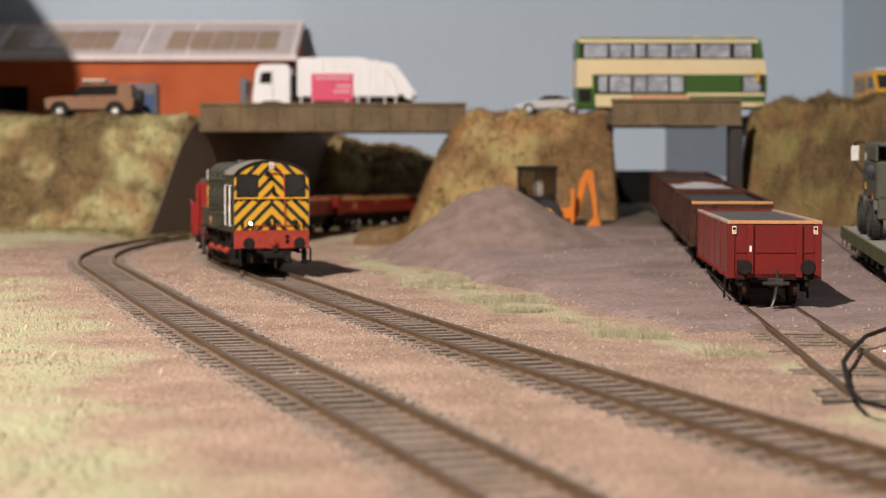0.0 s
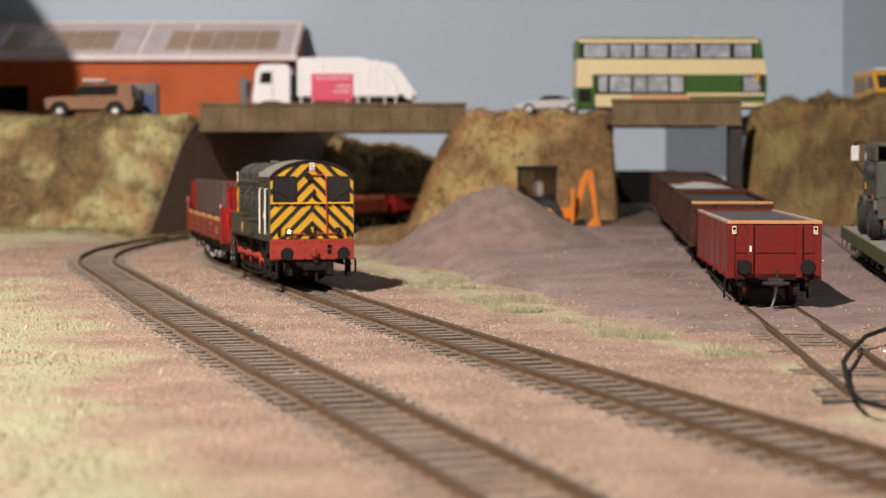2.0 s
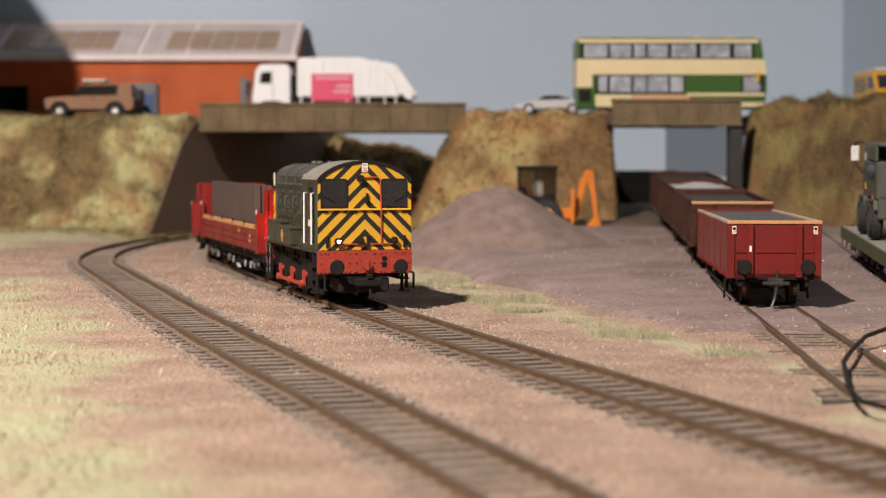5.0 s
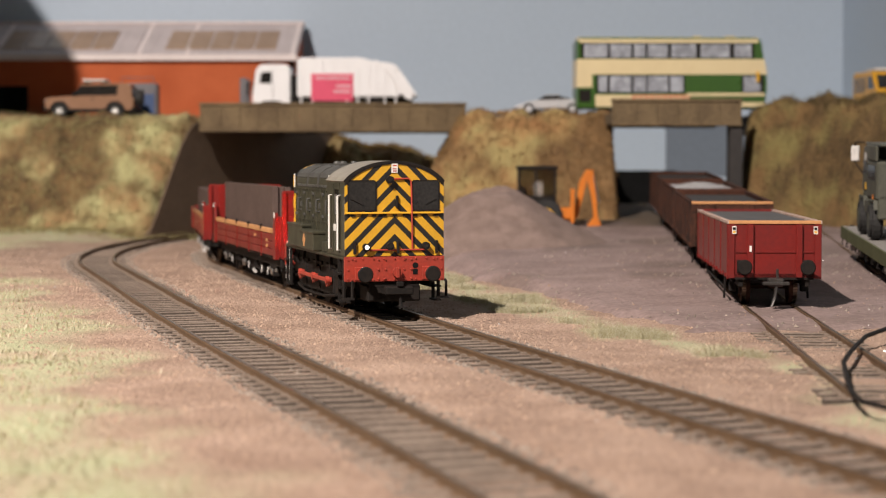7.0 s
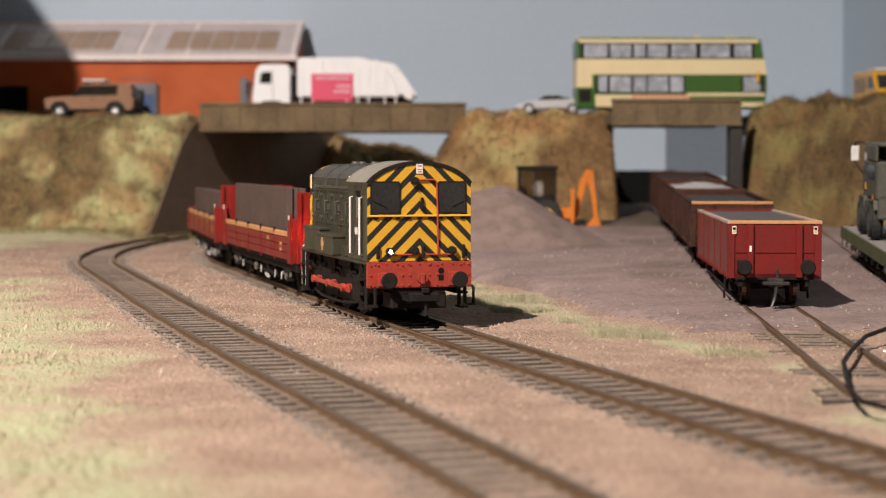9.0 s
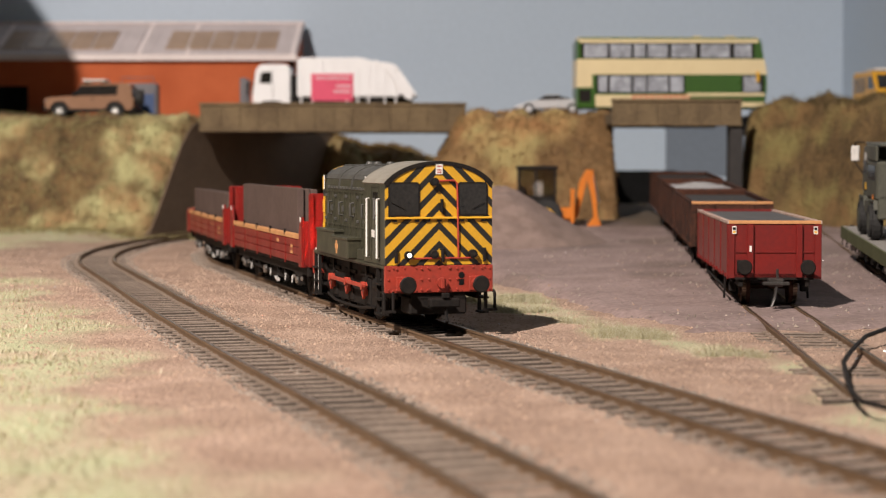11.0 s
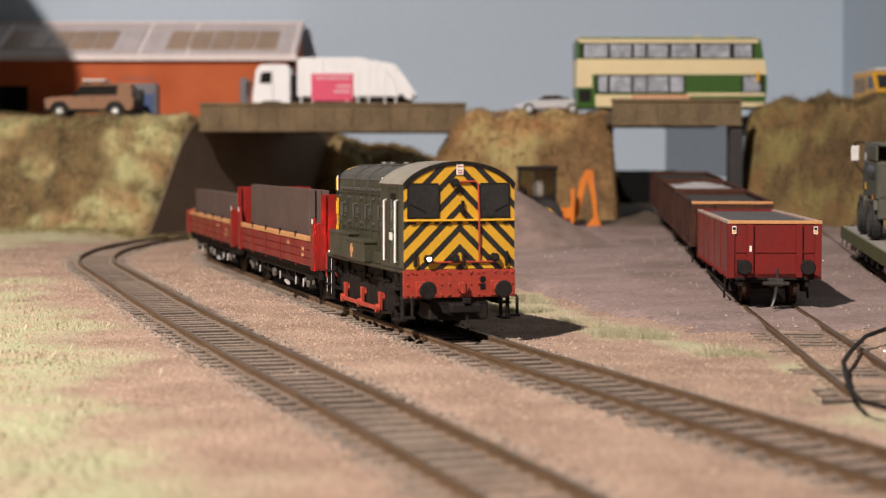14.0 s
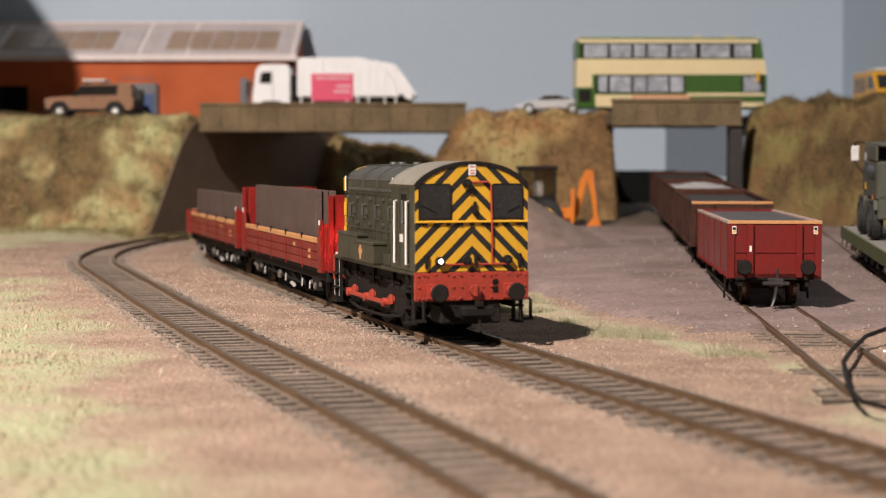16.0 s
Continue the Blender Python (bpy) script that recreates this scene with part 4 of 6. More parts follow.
def stand(front_s, first, base, z=RAIL):
    """The pose of a vehicle whose front end has come to front_s, with its front axle first behind that and its rear axle base further."""
    x, y, h = RUN.rest(front_s - first, front_s - first - base)
    return pose((x + math.sin(h) * first) * MM, (y - math.cos(h) * first) * MM, z * MM, 0, 0, math.degrees(h) - 90)


def motions():
    times = [i * 0.2 for i in range(81)]
    walk(LOCO, [(t, stand(travelled(t), 36, 46)) for t in times])
    start = travelled(0)
    for w, x in zip(LOCO_WHEELS, (-36, -59, -82)):
        walk(w, [(t, pose(x * MM, 0, 9 * MM, 0, math.degrees((travelled(t) - start) / 9.0), 0)) for t in times])
    for r, s in LOCO_RODS:
        lead = 0 if s < 0 else -math.pi / 2
        rows = []
        for t in times:
            a = -(travelled(t) - start) / 9.0 - lead
            rows.append((t, pose((-59 + 3.4 * math.cos(a)) * MM, s * 15.7 * MM, (9 + 3.4 * math.sin(a)) * MM)))
        walk(r, rows)
    for w, load, d in zip(WAGONS, LOADS, BEHIND):
        walk(w, [(t, stand(travelled(t) - d, 22.5, 118)) for t in times])
        if load:
            walk(load, [(t, stand(travelled(t) - d, 22.5, 118)) for t in times])
        for c in w.children:
            if c.name.startswith("wheelset"):
                place = c.location.copy()
                walk(c, [(t, Matrix.Translation(place) @ Matrix.Rotation((travelled(t) - start) / 6.3, 4, "Y")) for t in times])

# ---------------------------------------------------------------- more paints
CREAM = mat("bus_cream", (0.72, 0.60, 0.36), (0.66, 0.54, 0.32), 0.35, scale=60, bump=0.02)
BUSGREEN = mat("bus_green", (0.045, 0.11, 0.018), (0.035, 0.09, 0.015), 0.3, scale=60, bump=0.02)
BUSGLASS = mat("bus_window", (0.42, 0.44, 0.49), (0.24, 0.25, 0.28), 0.15, scale=90, fine=200, bump=0.0, spread=0.35)
SIGNRED = mat("advert_red", (0.6, 0.16, 0.09), (0.55, 0.2, 0.12), 0.5, scale=300, bump=0.0)
PINK = mat("advert_pink", (0.72, 0.08, 0.16), (0.66, 0.07, 0.14), 0.5, scale=100, bump=0.0)
PALEPINK = mat("advert_lettering", (0.8, 0.45, 0.5), None, 0.5, bump=0.0)
TRUCKWHITE = mat("truck_white", (0.88, 0.87, 0.88), (0.82, 0.81, 0.82), 0.35, scale=60, bump=0.02)
BRONZE = mat("car_bronze", (0.50, 0.29, 0.19), (0.42, 0.24, 0.15), 0.16, 0.45, scale=60, bump=0.0)
SILVER = mat("car_silver", (0.72, 0.72, 0.74), (0.64, 0.64, 0.66), 0.25, 0.3, scale=60, bump=0.0)
TYRE = mat("tyre_rubber", (0.022, 0.021, 0.02), None, 0.8, scale=100, bump=0.1)
DIGGER = mat("digger_orange", (0.66, 0.19, 0.015), (0.55, 0.15, 0.012), 0.45, scale=80, bump=0.05)
VANYELLOW = mat("van_yellow", (0.70, 0.36, 0.02), (0.62, 0.31, 0.018), 0.35, scale=60, bump=0.02)
OLIVE = mat("army_olive", (0.085, 0.084, 0.062), (0.06, 0.06, 0.046), 0.6, scale=110, fine=700, bump=0.08)
FLATGREEN = mat("flat_green", (0.085, 0.09, 0.035), (0.065, 0.068, 0.028), 0.6, scale=80, fine=500, bump=0.1)
DECKGREY = mat("flat_deck", (0.26, 0.24, 0.22), (0.2, 0.185, 0.17), 0.8, scale=80, fine=500, bump=0.2)
BLUEDOOR = mat("cabinet_blue", (0.035, 0.075, 0.19), (0.03, 0.06, 0.15), 0.5, scale=60, bump=0.03)
CABGREY = mat("cabinet_grey", (0.16, 0.15, 0.16), (0.12, 0.11, 0.12), 0.6, scale=60, bump=0.05)
WORNRIM = mat("scuffed_rim", (0.5, 0.40, 0.34), (0.33, 0.19, 0.15), 0.6, scale=150, fine=700, bump=0.1)
GUNMETAL = mat("gun_metal", (0.09, 0.085, 0.08), (0.05, 0.045, 0.042), 0.4, 0.6, scale=200, bump=0.05)
CLEAR = glass("smoked_window", (0.45, 0.43, 0.42), 0.12)


# ---------------------------------------------------------------- wagons standing in the yard
def on_siding(line, s, extra=0.0):
    x, y, h = line(s)
    slope = math.degrees(math.atan(0.026)) if y > 650 else 0
    return pose(x * MM, y * MM, (RAIL + yard_lift(x, y) + extra) * MM, 0, 0, math.degrees(h) - 90) @ pose(0, 0, 0, 0, slope, 0)


def box_wagon(m, label, paint, rim_paint, L, W, top, load, inner, clean, heap=0.0):
    t = thing("box_wagon", m, label, "wagon", "wagons on the siding")
    bm = box(B(), -L, 0, -W + 2, W - 2, 9.6, 11.6)
    for y in (-11.5, 11.5):
        box(bm, -L + 1, -1, y - 0.8, y + 0.8, 7.0, 9.8, 0.2)
    under = part("underframe", bm, BLACK, t, "black wagon underframe")
    for s in (-1, 1):
        part("side_panel", box(B(), -L, 0, s * W - 0.5, s * W + 0.5, 10.6, top - 1.2, 0.15), paint, t)
        for i in range(6):
            x = -2 - (L - 4) * i / 5
            part("rib", box(B(), x - 0.7, x + 0.7, s * (W + 0.6) - 0.25, s * (W + 0.6) + 0.25, 9.6, top - 1.4, 0.15), paint, t)
        for i in range(11):
            x = -6 - (L - 12) * i / 10
            part("bracket", box(B(), x - 0.6, x + 0.6, s * (W + 0.7) - 0.5, s * (W + 0.7) + 0.5, 10.2, 11.6, 0.1), paint, t)
        part("top_rim", box(B(), -L - 0.4, 0.4, s * W - 0.8, s * W + 0.8, top - 1.2, top, 0.2), WORNRIM if clean else paint, t, "scuffed top rim")
        for x in (-20, -L + 20):
            bm = prism(B(), [(x - 4, 9.6), (x - 2.6, 4.2), (x + 2.6, 4.2), (x + 4, 9.6)], "y", s * 11.6, s * 12.3)
            box(bm, x - 2, x + 2, s * 12.8 - 1, s * 12.8 + 1, 4.2, 8, 0.3)
            box(bm, x - 8, x + 8, s * 12.8 - 0.8, s * 12.8 + 0.8, 8.0, 8.9)
            part("suspension", bm, BLACK, under)
        bm = rod(B(), [(-26, s * 14.6, 9), (-26, s * 15, 1.2)], 0.45)
        rod(bm, [(-26, s * 14.6, 5), (-L + 26, s * 14, 6)], 0.4)
        part("brake_lever", bm, BLACK, under)
    for x, f in ((0, 1), (-L, -1)):
        end = part("end_panel", box(B(), min(x, x - f), max(x, x - f), -W, W, 10.2, top - 1.2, 0.15), paint, t)
        part("top_rim", box(B(), min(x + 0.5 * f, x - f * 1.3), max(x + 0.5 * f, x - f * 1.3), -W - 0.4, W + 0.4, top - 1.2, top + 0.05, 0.2), rim_paint if f > 0 else paint, t, "worn tan top rim")
        for y in (-8.4, 8.4):
            part("rib", box(B(), min(x, x + f * 1.3), max(x, x + f * 1.3), y - 1.1, y + 1.1, 10.4, top - 1.3, 0.2), paint, end)
        for y in (-W + 0.6, W - 0.6):
            part("corner_post", box(B(), min(x, x + f * 0.6), max(x, x + f * 0.6), y - 1.2, y + 1.2, 10.0, top - 1.3, 0.2), paint, end)
        part("crossbar", box(B(), min(x, x + f * 0.4), max(x, x + f * 0.4), -W + 2, W - 2, 19.0, 19.5), paint, end)
        for y in (-10.8, 10.8):
            buffer(end, x, y, 14.2, BLACK, f)
        if clean and f > 0:
            for y in (-W + 1.5, W - 1.5):
                tag = part("notice_plate", box(B(), x + 0.6, x + 0.75, y - 0.75, y + 0.75, top - 4.6, top - 1.9), SIGNWHITE, end, "small white hazard notice")
                part("notice_mark", box(B(), x + 0.75, x + 0.8, y - 0.5, y + 0.5, top - 3.2, top - 2.3), DARK, tag, "black mark")
                part("notice_mark", box(B(), x + 0.75, x + 0.8, y - 0.5, y + 0.5, top - 4.3, top - 3.6), YELLOW, tag, "yellow mark")
            part("lamp_iron", box(B(), x + 1.3, x + 1.7, -8.8, -8.0, 19.4, 21.4), WHITE, end, "white lamp iron")
    bm = box(B(), 1, 6, -2.6, 2.6, 7.6, 10.4, 0.4)
    box(bm, 3.4, 6.4, -4.6, 4.6, 8.0, 9.2, 0.3)
    rod(bm, [(5.4, 0.4, 10), (5.6, 0.4, 13.6)], 0.5)
    rod(bm, [(5.0, 0.2, 8), (5.4, -0.4, 4), (6.4, -1.6, 0.6)], 0.55)
    part("coupling", bm, GUNMETAL, under, "worn metal hook coupling")
    bm = B()
    n = 13
    grid = [[bm.verts.new((-1.2 - (L - 2.4) * i / (n - 1), -W + 0.6 + (2 * W - 1.2) * j / (n - 1), top - inner + nz(i * 7, j * 7, L, 9) * 0.5 * (heap > 0) + heap * max(0, 1 - ((i - 6) / 4.5) ** 2 - ((j - 6) / 5) ** 2))) for j in range(n)] for i in range(n)]
    for i in range(n - 1):
        for j in range(n - 1):
            bm.faces.new((grid[i][j], grid[i + 1][j], grid[i + 1][j + 1], grid[i][j + 1]))
    part("load", bm, load, t, "load inside the wagon")
    for x in (-20, -L + 20):
        wheelset(t, 6.0, x, colour=RUST)
    return t


box_wagon(on_siding(SID, 768) @ pose(0, 0.7 * MM, 0), "clean red open box wagon with worn tan rim", MFARED, ORANGE, 140, 15.5, 30.1, WAGONIN, 0.8, True)
box_wagon(on_siding(SID, 616), "rusty brown box wagon loaded with pale stone", RUST, ORANGE, 112, 17.0, 29.6, COAL, 2.2, False)
box_wagon(on_siding(SID, 492), "rusty brown box wagon with heaped pale stone", RUST, RUST, 112, 17.0, 29.8, STONE, 2.4, False, 3.6)
box_wagon(on_siding(SID, 368), "dark rusty box wagon under the bridge", RUST, RUST, 112, 17.0, 30.2, COAL, 1.8, False)


# ---------------------------------------------------------------- flat wagon with an army truck on it
def wheel(parent, x, y, z, r, w, hub=None, name="wheel"):
    bm = cyl(B(), (x, y - w / 2, z), (x, y + w / 2, z), r, 20)
    bmesh.ops.bevel(bm, geom=[e for e in bm.edges if len(e.link_faces) == 2 and max(len(f.verts) for f in e.link_faces) > 4], offset=r * 0.14, segments=2, affect="EDGES")
    ob = part(name, bm, TYRE, parent, "black rubber tyre")
    part("hub", cyl(B(), (x, y - w / 2 - 0.15, z), (x, y + w / 2 + 0.15, z), r * 0.52, 14), hub or SILVER, ob)
    return ob


def flat_wagon(m):
    t = thing("flat_wagon", m, "olive green flat wagon with grey deck", "wagon")
    L = 170
    part("deck", box(B(), -L, 0, -16.5, 16.5, 14.0, 14.6), DECKGREY, t, "worn grey deck boards")
    for s in (-1, 1):
        part("side_beam", box(B(), -L, 0, s * 16.6 - 0.5, s * 16.6 + 0.5, 9.2, 14.8, 0.2), FLATGREEN, t)
        for i in range(9):
            part("lashing_ring", rod(B(), [(-8 - i * 19, s * 17, 9.4), (-8 - i * 19, s * 17.6, 7.4), (-6 - i * 19, s * 17, 7.2)], 0.3), BLACK, t)
    for x in (0, -L):
        end = part("end_beam", box(B(), x - 0.6, x + 0.6, -16.5, 16.5, 8.6, 14.4, 0.2), FLATGREEN, t)
    for s in (-1, 1):
        buffer(t, -L, s * 11.4, 12.0, BLACK, -1)
    part("frame", box(B(), -L + 4, -4, -9, 9, 7.0, 14.0, 0.4), BLACK, t)
    for x in (-L + 24, -24):
        bogie = part("bogie", box(B(), x - 20, x + 20, -11.5, 11.5, 4.6, 7.4, 0.5), BLACK, t)
        for dx in (-13, 13):
            w = wheelset(t, 6.0, x + dx)
            for s in (-1, 1):
                part("axle_box", cyl(B(), (x + dx, s * 11.4, 6), (x + dx, s * 13.2, 6), 2.2, 12), STEEL, bogie, "bright metal axlebox cover")
    return t


FLAT_AT = on_siding(SID2, 418)
flat_wagon(FLAT_AT)


def army_truck(m):
    t = thing("army_truck", m, "dark olive army truck with white mirror and aerial", "truck")
    bm = box(B(), -56, -2, -12.5, 12.5, 9, 19, 0.6)
    box(bm, -56, -20, -13.2, 13.2, 17, 33, 0.8)
    part("body", bm, OLIVE, t)
    cabin = part("cab", prism(B(), [(-20, 19), (0, 19), (0, 24), (-4.5, 38.5), (-20, 39.5)], "y", -12.6, 12.6, 0.6), OLIVE, t)
    part("roof", box(B(), -58, -3, -12, 12, 39, 40.2, 0.5), OLIVE, t)
    for s in (-1, 1):
        part("side_window", prism(B(), [(-17, 27), (-5, 27), (-7, 35.5), (-17, 36)], "y", s * 12.7 - 0.1, s * 12.7 + 0.1), WINDOW, cabin, "dark side window")
        part("side_window", box(B(), -50, -26, s * 13.3 - 0.1, s * 13.3 + 0.1, 25, 31), WINDOW, t, "dark side window")
        part("panel", box(B(), -54, -22, s * 12.9 - 0.6, s * 12.9 + 0.6, 33, 39.5, 0.4), OLIVE, t)
        for x in (-9, -45):
            wheel(t, x, s * 12.4, 7.8, 7.8, 5.4, OLIVE)
            part("mudguard", prism(B(), [(x - 9, 13), (x - 8, 17), (x + 8, 17), (x + 9.5, 13), (x + 8.6, 13), (x + 7.4, 16), (x - 7.4, 16), (x - 8.2, 13)], "y", s * 11.4 - 2.6, s * 11.4 + 2.6), OLIVE, t)
        arm = part("mirror_arm", rod(B(), [(-1, s * 12.4, 26), (2.5, s * 15.6, 31), (2.5, s * 15.6, 40), (-3, s * 12.4, 40)], 0.35), BLACK, t)
        part("mirror", box(B(), 2.0, 3.0, s * 15.6 - 1.8, s * 15.6 + 1.8, 31.5, 38.5, 0.5), SIGNWHITE, arm, "white rectangular mirror back")
        part("step_box", box(B(), -34, -18, s * 12.9 - 0.8, s * 12.9 + 0.8, 10, 16, 0.4), OLIVE, t)
        part("hazard_plate", box(B(), -19.0, -16.0, s * 13.3 - 0.1, s * 13.3 + 0.1, 20, 23), YELLOW, t, "small yellow plate")
        part("reflector", box(B(), -46, -43, s * 13.4 - 0.1, s * 13.4 + 0.1, 14, 19), DIGGER, t, "orange marker plate")
    part("aerial", cyl(B(), (-14, -12, 38), (-18, -11, 60), 0.3, 6, 0.15), BLACK, t, "thin black aerial")
    part("windscreen", prism(B(), [(0.1, 25), (0.3, 25), (-3.9, 37.4), (-4.1, 37.4)], "y", -11, 11), WINDOW, cabin, "dark windscreen")
    part("grille", box(B(), -0.2, 0.3, -6, 6, 14, 22, 0.1), BLACK, t)
    return t


army_truck(FLAT_AT @ pose(-124 * MM, 0, 14.6 * MM, 0, 0, 180))


# ---------------------------------------------------------------- spoil heap and digger
def heap():
    cx, cy = 23.0, 966.0
    bm = B()
    rings, n = 34, 96
    grid = []
    for i in range(rings + 1):
        row = []
        for j in range(n):
            a = j * math.tau / n
            r = i / rings * (70 + 6 * nz(math.cos(a) * 40, math.sin(a) * 40, 3, 50))
            x, y = cx + r * math.cos(a) * (1.0 if math.cos(a) < 0 else 1.02), cy + r * math.sin(a) * 0.92
            k = i / rings
            h = 38 * (1 - k) ** 1.06 * (1 - 0.25 * math.exp(-(k / 0.13) ** 2)) + 3 * math.exp(-((r - 22) / 16) ** 2 - ((a - 0.9 + math.pi) % math.tau - math.pi) ** 2)
            h += (nz(x, y, 0, 14) * 1.5 + nz(x, y, 5, 4) * 0.5) * (1 - k * 0.6)
            row.append(bm.verts.new((x, y, yard_lift(x, y) - 1.2 + h)))
        grid.append(row)
    for i in range(rings):
        for j in range(n):
            k = (j + 1) % n
            bm.faces.new((grid[i][j], grid[i + 1][j], grid[i + 1][k], grid[i][k]))
    solid("spoil_mound", bm, SPOIL, "broad heap of fine mauve-brown ballast spoil", "heap", smooth=True)


heap()


def backhoe(m):
    t = thing("backhoe_loader", m, "orange backhoe digger with black cab and raised boom", "digger")
    part("chassis", box(B(), -30, 22, -9, 9, 8, 15, 1), DIGGER, t)
    part("bonnet", box(B(), 2, 26, -7, 7, 14, 22, 1.2), DIGGER, t)
    cabin = part("cab", box(B(), -20, 3, -9.6, 9.6, 14, 22, 0.6), BLACK, t)
    for x in (-19.4, -8, 2.4):
        for s in (-1, 1):
            part("pillar", box(B(), x - 0.7, x + 0.7, s * 9 - 0.7, s * 9 + 0.7, 22, 38), BLACK, cabin)
    part("roof", box(B(), -21, 4, -10.4, 10.4, 37.6, 40, 0.7), BLACK, cabin)
    for s in (-1, 1):
        part("pane", box(B(), -18.6, -8.8, s * 9 - 0.1, s * 9 + 0.1, 22, 37.6), CLEAR, cabin, "clear side window").visible_shadow = False
        part("pane", box(B(), -7.2, 1.6, s * 9 - 0.1, s * 9 + 0.1, 22, 37.6), CLEAR, cabin, "clear side window").visible_shadow = False
    part("seat", box(B(), -12, -7, -3, 3, 20, 31, 1), SIGNWHITE, cabin, "pale driver's seat")
    part("rear_panel", box(B(), -19.8, -19.0, -9, 9, 22, 30), BLACK, cabin)
    part("dashboard", box(B(), -2, 2, -8, 8, 22, 27, 0.6), BLACK, cabin)
    for s in (-1, 1):
        wheel(t, -14, s * 10.4, 10, 10, 6, YELLOW)
        wheel(t, 18, s * 9.6, 6.5, 6.5, 5, YELLOW)
        part("loader_arm", prism(B(), [(2, 22), (4, 25), (30, 20), (38, 12), (35, 11), (28, 17)], "y", s * 8.2 - 0.8, s * 8.2 + 0.8), DIGGER, t)
        part("stabiliser", box(B(), -31, -28.5, s * 9 - 1.6, s * 9 + 1.6, 6, 26, 0.3), DIGGER, t)
    part("bucket", prism(B(), [(36, 6), (46, 7), (45, 9), (39, 18), (36, 18)], "y", -12, 12, 0.4), DIGGER, t)
    part("boom", prism(B(), [(-30, 8), (-33, 9), (-38, 30), (-41, 37), (-38, 38), (-34, 31)], "y", -1.6, 1.6, 0.4), DIGGER, t)
    part("dipper", prism(B(), [(-37, 36), (-42, 38), (-44, 20), (-45, 8), (-42.5, 8), (-41, 22)], "y", -1.3, 1.3, 0.4), DIGGER, t)
    part("ram", cyl(B(), (-42, 0, 35), (-45.5, 0, 18), 0.7, 8), STEEL, t)
    part("digging_bucket", prism(B(), [(-45, 9), (-42, 9), (-38, 4), (-40, 1.6), (-44, 2), (-47, 5)], "y", -4, 4, 0.3), DIGGER, t)
    return t


backhoe(pose(48 * MM, 1098 * MM, (yard_lift(54, 1098) - 1.5) * MM, 0, 0, 176))


# a loose black cable beside the yard points
bm = B()
pts = [(150, 560, 3), (138, 543, 5), (128, 527, 5.6), (118, 508, 5.4), (111, 489, 4.8), (105, 471, 4.4), (100, 454, 4.2), (97, 439, 4.2), (92.5, 416, 4.2), (89, 396, 4.2), (88, 382, 4.0), (92, 372, 3.8), (104, 366, 3.6), (124, 364, 3.4)]
rod(bm, pts, 0.65, 8)
solid("cable", bm, BLACK, "loose black cable lying across the siding rails", "cable")

